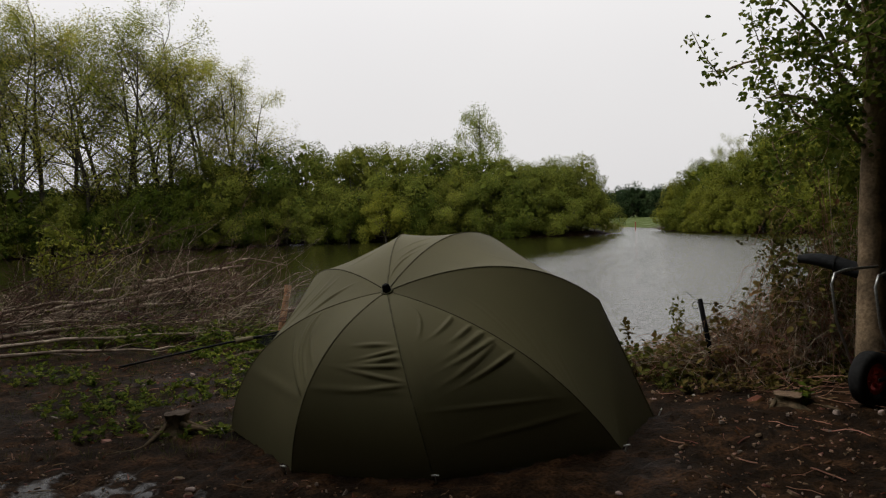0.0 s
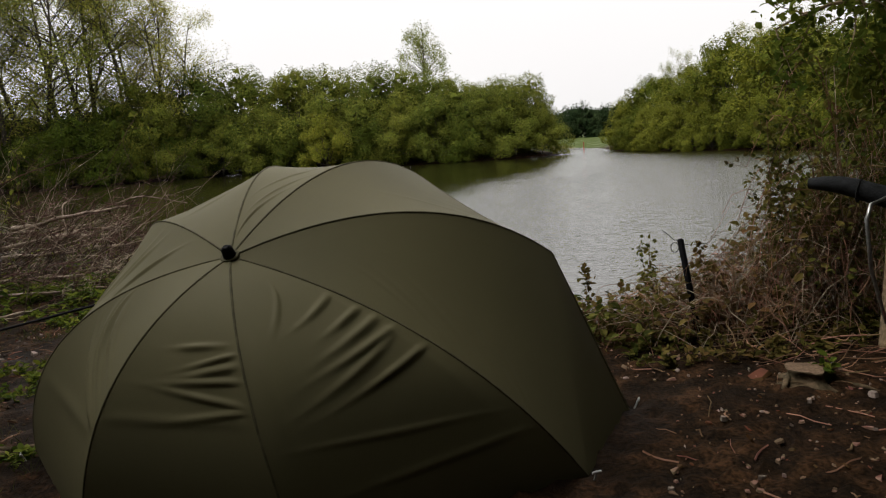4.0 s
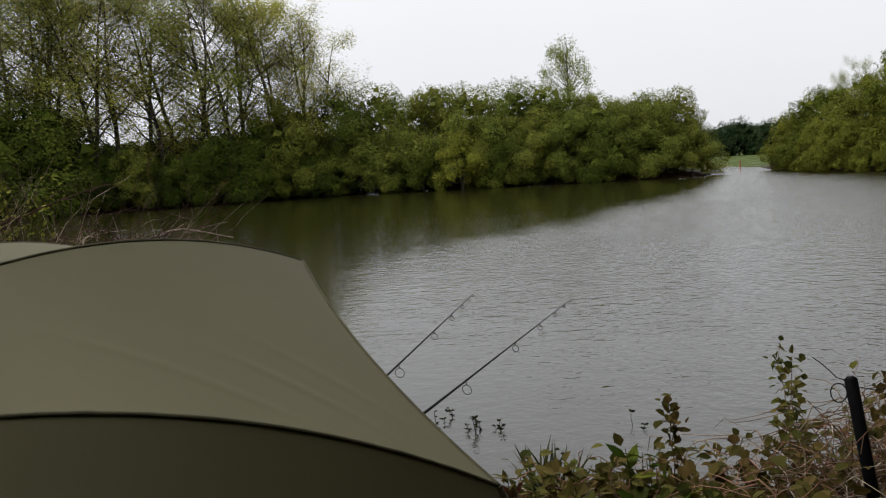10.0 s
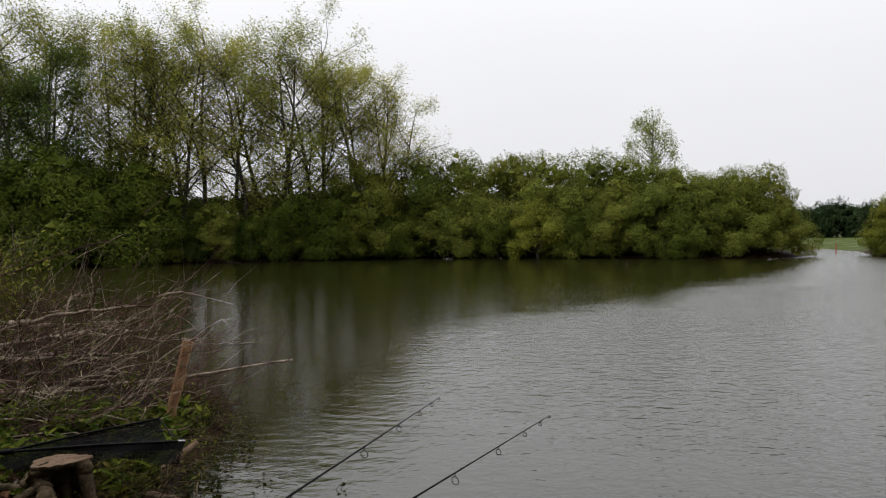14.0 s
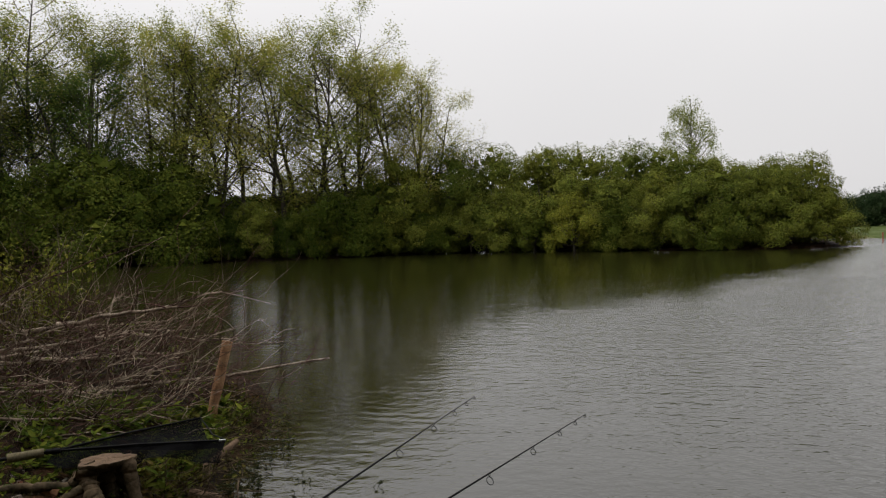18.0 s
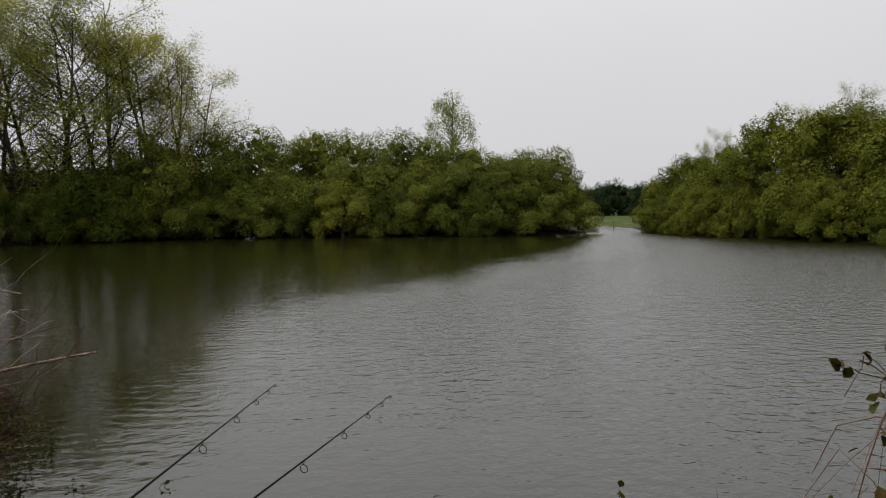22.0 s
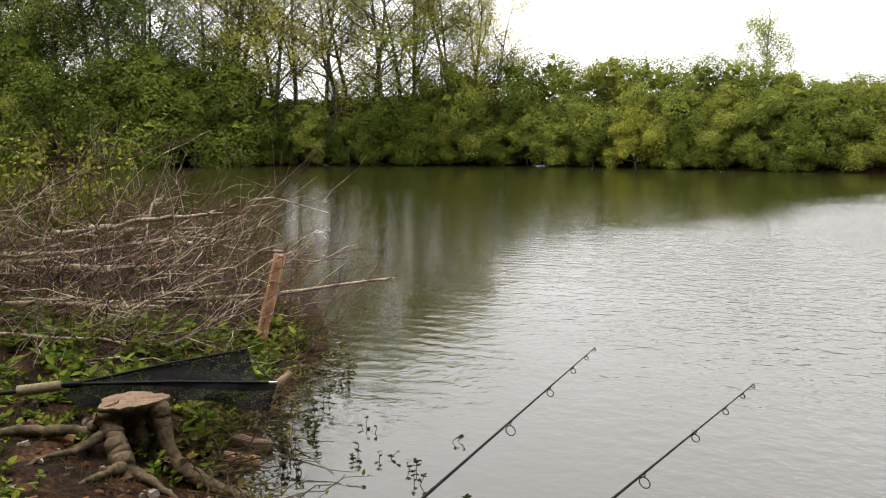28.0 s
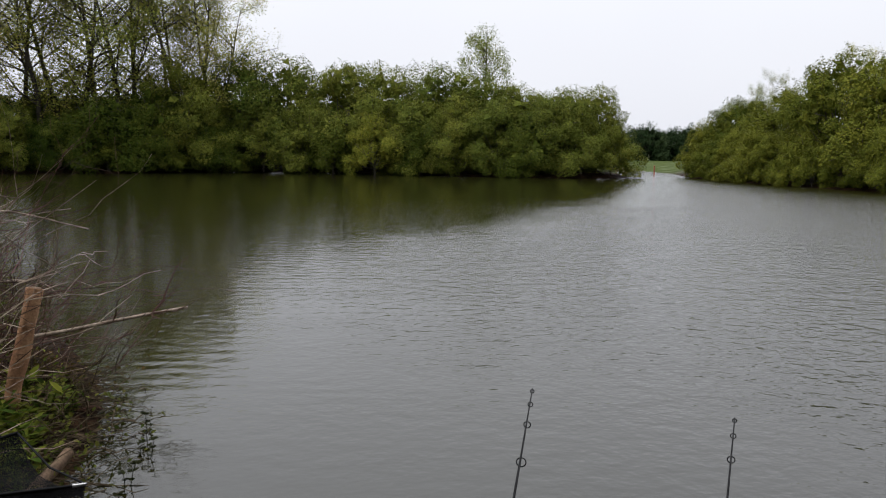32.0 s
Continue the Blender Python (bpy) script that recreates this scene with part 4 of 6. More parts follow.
# rounded willows from the middle to the headland
for k, (x, y, s, hs) in enumerate(((-20.5, 67, 0.95, 0.90), (-16.5, 68, 0.95, 0.95), (-12.5, 68.5, 0.95, 0.93), (-8.5, 68, 0.95, 0.95), (-4.5, 67.5, 0.95, 0.88), (-0.8, 66.5, 0.95, 0.85), (2.6, 65.5, 0.92, 0.76), (5.8, 64.5, 0.90, 0.71), (8.8, 63.8, 0.82, 0.66), (11.2, 63.4, 0.66, 0.66))):
    put(willows[k % 4], x, y, s, sz=hs)
for k, (x, y, s) in enumerate(((-18.5, 65.8, 0.62), (-14.5, 66.6, 0.60), (-10.8, 66, 0.62), (-2.0, 64.3, 0.62), (1.0, 63.2, 0.6), (4.0, 62.3, 0.62), (7.2, 62, 0.6), (9.8, 61.8, 0.56), (12.0, 61.8, 0.45))):
    put(willows[(k + 2) % 4], x, y, s)
for x, y in ((-22.5, 64.2), (-17, 66.0), (-8.8, 65.2), (-2.6, 64.2), (-1.9, 63.6), (0.2, 63.4), (5.8, 61.8)):
    put(darks[int(R.integers(3))], x, y, 0.62)
for k in range(15):
    put(plain, -24 + k * 2.5 + R.normal() * 0.4, 71.5 - max(0, k - 8) * 0.75, 0.85, sz=0.42, label="low shrub in the thicket behind the far bank")
put(lights[0], -5.4, 63.9, 0.78, rot=1.0)
put(single, 3.9, 87.3, 1.0, sz=0.97, label="lone slim poplar rising above the willows")
# opposite bank to the right
for k, (x, y, s) in enumerate(((19.6, 63.8, 0.50), (20.9, 60, 0.68), (22.0, 55.5, 0.78), (23.0, 51, 0.85), (24.3, 47, 0.90), (26.3, 42.5, 0.95), (29.5, 37, 1.0), (34, 32, 1.0), (39, 27, 1.0), (25.5, 57, 0.95), (27.5, 50, 1.0), (30.5, 45, 1.05), (22.4, 66, 0.62))):
    put(isles[k % 3], x, y, s, sz=s * R.uniform(0.82, 0.98))
for x, y, s in ((23.2, 61, 0.62), (26.5, 56, 0.72), (28.5, 52, 0.78), (31, 47.5, 0.8), (35, 41, 0.8)):
    put(talls[int(R.integers(4))], x, y, s * 0.66)
# low branches of the opposite bank dipping into the water
for k in range(22):
    u = k / 21 * 5
    i = min(int(u), 4)
    a, b = np.array(((26.5, 35), (22.9, 41), (20.6, 46.5), (18.9, 54), (18.0, 60), (18.3, 63.5)))[[i, i + 1]]
    p = a + (b - a) * (u - i)
    put(isles[k % 3], p[0] + 0.9 + R.normal() * 0.2, p[1] + R.normal() * 0.4, R.uniform(0.26, 0.42), label="low yellow-green willow bush dipping into the water", z=WATER + 0.1)
put(darks[1], 4.9, 7.7, 0.30, sz=0.40, label="dense dark hawthorn bush behind the brambles")
# field edge at the end of the channel
for k in range(30):
    put(fars[k % 2], 12 + k * 1.5 + R.normal() * 0.5, 116 + R.normal() * 2, R.uniform(0.55, 0.72))
# unseen leaf crowns added overhead to keep sky light off bank and shelter
shade_canopy = round_tree(290, 10, 6.5, M_ADDEDLEAF, 7800, "overhead leaf crown added out of view to block sky light", name="woodland_tree", low=5.6, size=0.45, fill=30)
for x, y, q in ((-6.0, -4.5, 1.1), (0.5, -6.0, 1.15), (6.0, -1.5, 1.1), (-9, 1.0, 1.1), (9.0, 3.5, 1.1), (-1.5, -9, 1.2), (-13, 6, 1.1), (5.4, 2.6, 1.0), (6.0, 6.2, 0.9), (10.0, 9.0, 1.0)):
    put(shade_canopy, x, y, q)
STORE.append(shade_canopy)
# unseen trees added behind and beside the path to block sky light
for k, (x, y, q) in enumerate(((-13, -5, 1.3), (-8, -6.5, 1.4), (-3, -7, 1.5), (2.5, -6.5, 1.5), (7.5, -5, 1.4), (11, -0.5, 1.35), (12.5, 5, 1.2), (-17, 1, 1.3), (-20, 8, 1.2), (-24, 14, 1.0), (-5, -13, 1.6), (4, -13, 1.6), (-10.5, -3.0, 1.2), (-5.5, -5.0, 1.2), (0, -5.5, 1.3), (5, -4.5, 1.25), (9.5, -2.5, 1.2), (14, 2, 1.3), (-15, -1.5, 1.2), (10.5, 8.0, 1.0), (13, 10, 1.1), (8.6, 3.0, 0.8), (7.6, 0.5, 0.9))):
    put(plain, x, y, q, sz=q * 1.5, label="tall leafy tree added out of view to block sky light")
for o in (plain, *talls, *alders, single, *willows, *darks, *lights, *isles, *fars):
    STORE.append(o)

# ---- near tree ----
near = thing("waterside_tree", "slim brown-barked tree with broad lobed spring leaves beside the brambles", "tree")
rn = np.random.default_rng(31)
TB = np.array((3.44, 6.05, gz(3.44, 6.05) - 0.1))
tr = Build()
line = np.array([TB, TB + (0.0, 0, 0.6), TB + (0.02, 0.0, 1.4), TB + (0.05, -0.02, 2.3), TB + (0.06, 0, 3.4), TB + (0.02, 0.1, 4.6), TB + (0.1, 0.1, 6.0)])
tr.tube(line, (0.145, 0.115, 0.105, 0.098, 0.088, 0.07, 0.04), 16)
part("trunk", tr, M_NEARBARK, near, smooth=True)
lv = Build()
BOUGH_ENDS = [((0, 0, 2.0), (-1.05, -0.8, 2.35)), ((0, 0, 2.25), (-1.20, -1.0, 3.0)), ((0, 0, 2.5), (-0.9, -1.5, 2.6)), ((0, 0, 2.6), (-1.0, 0.3, 2.7)), ((0, 0, 2.7), (-0.2, -1.7, 3.0)),
         ((0, 0, 2.2), (0.9, -0.7, 2.5)), ((0, 0, 2.9), (0.7, 0.9, 3.4)), ((0, 0, 3.0), (-1.2, -0.3, 3.7)), ((0, 0, 3.4), (0.9, -0.6, 4.2)), ((0, 0, 3.6), (-1.0, -1.0, 4.4)), ((0, 0, 4.0), (-0.6, 0.9, 5.0)),
         ((0, 0, 4.4), (0.6, 0.2, 5.6)), ((0, 0, 4.6), (-0.7, -0.4, 5.6)), ((0, 0, 1.9), (0.75, 0.2, 2.15)), ((0, 0, 2.1), (-0.55, 0.55, 2.15)), ((0, 0, 1.75), (0.5, -0.45, 1.95)),
         ((0, 0, 2.4), (-0.6, -0.7, 2.2)), ((0, 0, 2.6), (-0.7, -1.2, 3.2))]
for a, b in BOUGH_ENDS:
    br = Build()
    p = crooked(TB + (a[0], a[1], a[2]), TB + b, 8, 0.035, rn, sag=-0.12)
    br.tube(p, np.linspace(0.020, 0.006, 8), 6)
    for k in range(9):
        i = rn.integers(2, 8)
        q = crooked(p[i], p[i] + unit(rn.normal(size=3) + np.array((0, 0, -0.15))) * rn.uniform(0.2, 0.55), 5, 0.02, rn, sag=0.03)
        br.tube(q, np.linspace(0.007, 0.002, 5), 4)
        m = rn.integers(34, 62)
        s = rn.integers(1, 5, m)
        base = q[s] + rn.normal(size=(m, 3)) * 0.05
        d = rn.normal(size=(m, 3)) + np.array((0, 0, -0.25))
        lv.blades(base + d / np.linalg.norm(d, axis=1)[:, None] * 0.03, d, rn.uniform(0.034, 0.066, m), rn, ratio=0.8, fold=0.25)
    part("branch", br, M_NEARBARK, near, smooth=True)
part("crown", lv, M_NEARLEAF, near)

# ---- brambles on the right ----


def thicket(name, label, spots, seed, canes, dead, leaves, leafsize, length, dry):
    """Arching canes rooted at the spots (x, y, height), with leaves along them and a litter of dry leaves."""
    g = np.random.default_rng(seed)
    t = thing(name, label, "bramble")
    cb, db, lb, dl = Build(), Build(), Build(), Build()
    sp = np.array(spots, float)
    for k in range(canes + dead):
        s = sp[g.integers(len(sp))]
        x, y = s[0] + g.normal() * 0.22, s[1] + g.normal() * 0.22
        z = gz(x, y) - 0.02
        h = s[2] * g.uniform(0.45, 1.15)
        a = g.uniform(0, 6.283)
        ln = length * g.uniform(0.5, 1.2)
        e = np.array((x + np.cos(a) * ln, y + np.sin(a) * ln, z + h * g.uniform(0.1, 0.9)))
        front = 6.5 if e[0] < 2.9 else 6.25
        if e[1] < front:
            e[1] = front + g.uniform(0, 0.3)
        n = 9
        p = crooked((x, y, z), e, n, 0.05, g)
        u = np.linspace(0, 1, n)
        p[:, 2] += 4 * u * (1 - u) * h * g.uniform(0.3, 0.65)
        top = np.interp(p[:, 0], (1.2, 1.5, 1.8, 2.25, 2.6, 2.8, 2.95, 3.1, 3.6, 3.9, 4.5), (0.16, 0.24, 0.36, 0.50, 0.62, 0.82, 1.15, 1.30, 1.55, 1.95, 2.2)) * g.uniform(0.55, 1.08) * np.where(p[:, 0] < 3.5, np.clip(1 - (p[:, 1] - 7.1) * 0.8, 0.4, 1), 1)
        p[:, 2] = np.where(p[:, 2] > top, top - 0.15 * (p[:, 2] - top), p[:, 2])
        r = g.uniform(0.0018, 0.0045)
        (db if k >= canes and g.uniform() < 0.5 else cb).tube(p, np.linspace(r, r * 0.45, n), 4, cap=False)
        if k < canes:
            m = int(leaves * g.uniform(0.5, 1.5))
            i = g.uniform(1, n - 1.01, m)
            j = i.astype(int)
            q = p[j] + (p[j + 1] - p[j]) * (i - j)[:, None]
            d = g.normal(size=(m, 3)) * (1, 1, 0.5) + np.array((0, 0, 0.15))
            off = d / np.linalg.norm(d, axis=1)[:, None] * g.uniform(0.01, 0.06, m)[:, None]
            lb.blades(q + off, d, leafsize * g.uniform(0.5, 1.25, m), g, ratio=0.72, fold=0.2)
    m = dry
    i = g.integers(len(sp), size=m)
    x, y = sp[i, 0] + g.normal(size=m) * 0.35, sp[i, 1] + np.abs(g.normal(size=m)) * 0.35 - 0.1
    z = ground_z(x, y) + g.uniform(0, 0.55, m) * sp[i, 2] * 0.7
    dl.blades(np.stack((x, y, z), 1), g.normal(size=(m, 3)), g.uniform(0.025, 0.07, m), g, ratio=0.6, fold=0.5)
    tagged(part("cane_tangle", cb, M_STALK, t), kind="stuff")
    tagged(part("dead_cane_tangle", db, M_PALETWIG, t, "bleached dead stems"), kind="stuff")
    tagged(part("foliage", lb, M_BRAMBLE, t), kind="stuff")
    tagged(part("dry_foliage", dl, M_DRYLEAF, t, "withered brown leaves caught in the canes"), kind="stuff")
    return t


thicket("bramble_bush", "low bramble with fresh leaves and dead stems at the water's edge", [(1.45, 7.0, 0.30), (1.75, 7.0, 0.38), (1.6, 7.35, 0.40), (1.95, 7.25, 0.50), (2.2, 7.0, 0.42), (2.0, 6.75, 0.28), (2.3, 7.4, 0.55)], 51, 150, 90, 9, 0.075, 0.42, 500)
thicket("bramble_bush", "tangled heap of brown bramble canes with few leaves", [(2.6, 6.9, 0.65), (2.8, 7.2, 0.85), (2.9, 6.75, 0.65), (3.1, 7.4, 1.0), (2.55, 6.55, 0.35), (3.2, 6.9, 0.9), (2.35, 6.75, 0.4)], 52, 330, 560, 5, 0.065, 0.66, 1200)
thicket("bramble_bush", "tall dark bramble and hawthorn tangle behind the barrow", [(3.6, 7.0, 1.4), (4.0, 7.3, 1.7), (4.3, 7.2, 1.8), (4.5, 7.7, 2.0), (4.9, 7.0, 1.9), (3.9, 6.9, 1.3), (5.4, 6.6, 1.9), (5.8, 5.8, 1.9)], 53, 420, 520, 13, 0.070, 0.75, 1000)
# tall leafy shoots standing out of the low bramble
for k, (x, y, top) in enumerate(((2.32, 7.42, 0.66), (2.18, 7.35, 0.52), (1.72, 7.2, 0.42), (1.42, 7.1, 0.26), (2.60, 7.0, 0.62), (2.98, 6.98, 1.28), (3.10, 6.95, 1.36), (3.14, 6.95, 1.50), (3.12, 7.05, 1.42), (2.44, 7.72, 0.48))):
    g = np.random.default_rng(300 + k)
    t = thing("bramble_shoot", "upright bramble shoot with small toothed leaves", "bramble", "bramble shoots")
    z = gz(x, y)
    p = crooked((x, y, z), (x + g.normal() * 0.08, y + g.normal() * 0.08, top), 10, 0.03, g)
    b = Build()
    b.tube(p, np.linspace(0.005, 0.0015, 10), 5)
    lb = Build()
    m = int(62 + 22 * (top - z))
    i = g.uniform(2.5, 8.99, m)
    j = i.astype(int)
    q = p[j] + (p[j + 1] - p[j]) * (i - j)[:, None] + g.normal(size=(m, 3)) * 0.025
    lb.blades(q, g.normal(size=(m, 3)) + (0, 0, 0.1), g.uniform(0.028, 0.060, m), g, ratio=0.8, fold=0.2)
    part("stem", b, M_STALK, t)
    part("leaves", lb, M_BRAMBLE, t)

# long canes arching out over the water, hung with clusters of leaves
for k, (root, top, tip) in enumerate((((3.65, 7.1, 0.1), (3.35, 7.0, 1.85), (2.92, 6.92, 0.82)), ((3.6, 7.1, 0.1), (3.3, 7.05, 1.7), (2.86, 6.9, 1.22)), ((3.6, 7.4, 0.1), (3.3, 7.4, 1.35), (2.92, 7.25, 0.70)),
                                     ((3.7, 7.0, 0.1), (3.45, 6.95, 2.0), (2.98, 6.8, 1.62)), ((3.5, 6.9, 0.1), (3.2, 6.85, 1.3), (2.80, 6.75, 0.62)), ((3.9, 7.3, 0.1), (3.6, 7.3, 2.1), (3.25, 7.2, 1.6)))):
    g = np.random.default_rng(340 + k)
    t = thing("bramble_cane", "long arching bramble cane hung with dark leaf clusters", "bramble", "arching canes")
    a, c, e = (np.array(q) for q in (root, top, tip))
    u = np.linspace(0, 1, 16)[:, None]
    c = c * 1.5 - (a + e) * 0.25
    p = a * (1 - u) ** 2 + 2 * c * u * (1 - u) + e * u * u + np.cumsum(g.normal(size=(16, 3)) * 0.008, 0)
    b, lb = Build(), Build()
    b.tube(p, np.linspace(0.006, 0.002, 16), 5)
    for i in range(6, 16):
        for _ in range(2):
            q = crooked(p[i], p[i] + g.normal(size=3) * (0.06, 0.06, 0.05) + (0, 0, 0.01), 4, 0.01, g)
            b.tube(q, 0.0016, 3, cap=False)
            m = int(g.integers(2, 6))
            lb.blades(q[-1] + g.normal(size=(m, 3)) * 0.015, g.normal(size=(m, 3)) + (0, 0, -0.2), g.uniform(0.028, 0.055, m), g, ratio=0.8, fold=0.25)
    part("stem", b, M_STALK, t)
    part("leaves", lb, M_BRAMBLE, t)

# ---- bank post ----
post = thing("bank_post", "black metal post leaning in the brambles with a wire loop", "post")
b = Build()
pt, pb = np.array((2.273, 6.71, 0.708)), np.array((2.329, 6.653, 0.27))
b.tube([pb + (pb - pt) * 0.8, pb, pt, pt + (pt - pb) * 0.02], (0.022, 0.022, 0.022, 0.012), 14)
part("shaft", b, M_BLACK, post, smooth=True)
b = Build()
c = pt + (-0.04, 0, -0.05)
b.tube([c + 0.028 * np.array((np.cos(u), 0.2 * np.sin(u), 1.2 * np.sin(u))) for u in np.linspace(0, 6.4, 14)], 0.0025, 5)
b.tube(crooked(pt + (0, 0, -0.03), pt + (-0.13, 0.05, 0.08), 6, 0.012, rn), 0.002, 5)
b.tube(crooked(pt + (0, 0, -0.03), pt + (0.16, 0.05, -0.06), 6, 0.012, rn), 0.002, 5)
part("wire_loop", b, M_BLACK, post)

# ---- barrow ----
bar = thing("fishing_barrow", "steel tackle barrow with a red-rimmed wheel and a black bag", "barrow")
WC = np.array((3.12, 5.50, gz(3.12, 5.5) + 0.20))
ax_w = unit((0.45, -0.9, 0.0))
rt_w = unit(np.cross(ax_w, (0, 0, 1)))


def ring(c, n, r1, r2, width, segs=40):
    """A wheel band between two radii, rounded."""
    b = Build()
    prof = [(r1, -width / 2), (r2 * 0.96 + r1 * 0.04, -width / 2), (r2, -width / 4), (r2, width / 4), (r2 * 0.96 + r1 * 0.04, width / 2), (r1, width / 2)]
    v = []
    for k in range(segs):
        u = 2 * np.pi * k / segs
        d = np.cos(u) * rt_w + np.sin(u) * np.array((0, 0, 1.0))
        v += [c + d * r + n * w for r, w in prof]
    m = len(prof)
    f = [(k * m + i, k * m + (i + 1) % m, ((k + 1) % segs) * m + (i + 1) % m, ((k + 1) % segs) * m + i) for k in range(segs) for i in range(m)]
    b.add(v, f)
    return b


wheel = part("wheel", ring(WC, ax_w, 0.118, 0.200, 0.095), M_RUBBER, bar, "black pneumatic tyre", smooth=True)
part("rim", ring(WC, ax_w, 0.085, 0.119, 0.075), M_RED, wheel, "red painted steel rim")
b = Build()
for k in range(5):
    u = 2 * np.pi * k / 5 + 0.3
    d = np.cos(u) * rt_w + np.sin(u) * np.array((0, 0, 1.0))
    b.tube([WC + d * 0.03, WC + d * 0.10], (0.02, 0.014), 6)
b.tube([WC - ax_w * 0.06, WC + ax_w * 0.06], 0.03, 12)
part("spokes", b, M_RED, wheel)
b = Build()
b.tube([WC - ax_w * 0.09, WC + ax_w * 0.09], 0.011, 8)
part("axle", b, M_CHROME, bar)
ux = rt_w if rt_w[0] > 0 else -rt_w
for s in (-1, 1):
    b = Build()
    o = ax_w * 0.085 * s
    b.tube([WC + o + ux * -0.02, WC + o + ux * 0.25 + (0, 0, 0.06), WC + o * 2.2 + ux * 1.3 + (0, 0, 0.12)], 0.014, 8)
    part("chassis_rail", b, M_BLACK, bar, smooth=True)
    b = Build()
    q = [WC + o * 2 + ux * 0.02 + (0, 0, 0.08), WC + o * 2 - ux * 0.14 + (0, 0, 0.42), WC + o * 2 - ux * 0.19 + (0, 0, 0.70), WC + o * 2 - ux * 0.15 + (0, 0, 0.78), WC + o * 2 - ux * 0.02 + (0, 0, 0.80), WC + o * 2 + ux * 0.35 + (0, 0, 0.80)]
    b.tube(q, 0.011, 8)
    part("front_loop", b, M_CHROME, bar, "bright bent tube loop", smooth=True)
b = Build()
for k in range(5):
    c = WC + ux * (0.15 + 0.26 * k) + (0, 0, 0.12 + 0.012 * k)
    b.tube([c - ax_w * 0.19, c + ax_w * 0.19], 0.010, 6)
part("cross_bars", b, M_BLACK, bar)
b = Build()
b.tube([WC + ux * 1.2 + (0, 0, 0.1) - ax_w * 0.18, WC + ux * 1.25 + (0, 0, -0.2) - ax_w * 0.2], 0.012, 8)
part("leg", b, M_BLACK, bar)
b = Build()
b.tube([WC + ux * 1.2 + (0, 0, 0.1) + ax_w * 0.18, WC + ux * 1.25 + (0, 0, -0.2) + ax_w * 0.2], 0.012, 8)
part("leg", b, M_BLACK, bar)
bag = thing("rod_bag", "long black padded rod bag lying across the barrow", "bag")
b = Build()
p0, p1 = np.array((3.04, 6.44, 1.06)), np.array((3.75, 5.75, 0.90))
t = np.linspace(0, 1, 12)
b.tube([p0 + (p1 - p0) * u + (0, 0, 0.02 * np.sin(u * 9)) for u in t], 0.012 + 0.055 * np.sin(np.pi * np.clip(t * 0.95 + 0.05, 0, 1)) ** 0.5, 12)
part("bag_body", b, M_BAG, bag, smooth=True)
for u in (0.3, 0.65):
    b = Build()
    c = p0 + (p1 - p0) * u
    d = unit(p1 - p0)
    s = unit(np.cross(d, (0, 0, 1)))
    w = np.cross(s, d)
    b.tube([c + 0.072 * (np.cos(a) * s + np.sin(a) * w) for a in np.linspace(0, 6.3, 16)], 0.006, 5)
    part("strap", b, M_RUBBER, bag)

# ---- stumps ----


def stump(x, y, r, h, seed, label, roots, rooty=1.0, name="tree_stump", face=None):
    g = np.random.default_rng(seed)
    t = thing(name, label, "tree stump")
    z = gz(x, y)
    b, segs = Build(), 26
    ph = g.uniform(0, 6.283, 4)
    prof = [(-0.06, 1.45), (0.0, 1.25), (0.15, 1.02), (0.45, 0.86), (0.8, 0.93), (0.94, 1.0), (1.0, 0.97)]
    if rooty > 1.5:
        prof = [(-0.06, 0.95), (0.0, 0.82), (0.15, 0.66), (0.45, 0.62), (0.68, 0.78), (0.86, 0.98), (1.0, 0.98)]
    u = np.arange(segs) * 2 * np.pi / segs
    v = []
    for f, k in prof:
        w = r * k * (1 + 0.10 * np.sin(3 * u + ph[0]) + 0.07 * np.sin(5 * u + ph[1])) * (1 + 0.22 * rooty * (1 - f) * np.sin(4 * u + ph[2]))
        v.append(np.stack((x + np.cos(u) * w, y + np.sin(u) * w, np.full(segs, z + h * f) + g.normal(size=segs) * 0.004), 1))
    f = [(i * segs + j, i * segs + (j + 1) % segs, (i + 1) * segs + (j + 1) % segs, (i + 1) * segs + j) for i in range(len(prof) - 1) for j in range(segs)]
    b.add(np.concatenate(v), f)
    part("bark", b, M_STUMP, t, smooth=True)
    b = Build()
    top = v[-1]
    c = top.mean(0) + (0, 0, 0.006)
    inner = c + (top - c) * 0.5 + (0, 0, 0.004)
    b.add(np.concatenate((top, inner, [c])), [(j, (j + 1) % segs, segs + (j + 1) % segs, segs + j) for j in range(segs)])
    b.add(np.concatenate((inner, [c])), [(j, (j + 1) % segs, segs) for j in range(segs)])
    part("sawn_face", b, face or M_CUTWOOD, t, "weathered sawn top" if face else "pale sawn top")
    for ang, ln, rr in roots:
        d = np.array((np.cos(radians(ang)), np.sin(radians(ang)), 0))
        pts = []
        for s in np.linspace(0, 1, 9):
            q = np.array((x, y, 0)) + d * (r * 0.7 + ln * s) + np.array((-d[1], d[0], 0)) * 0.05 * np.sin(4 * s + ang)
            q[2] = gz(q[0], q[1]) + (h * (0.55 if rooty < 1.5 else 0.82)) * (1 - s) ** 3.2 + 0.004 - 0.02 * s + 0.012 * np.sin(9 * s + ang)
            pts.append(q)
        b = Build()
        b.tube(pts, np.linspace(rr, rr * 0.35, 9), 8)
        part("root", b, M_STUMP, t, smooth=True)
    return t


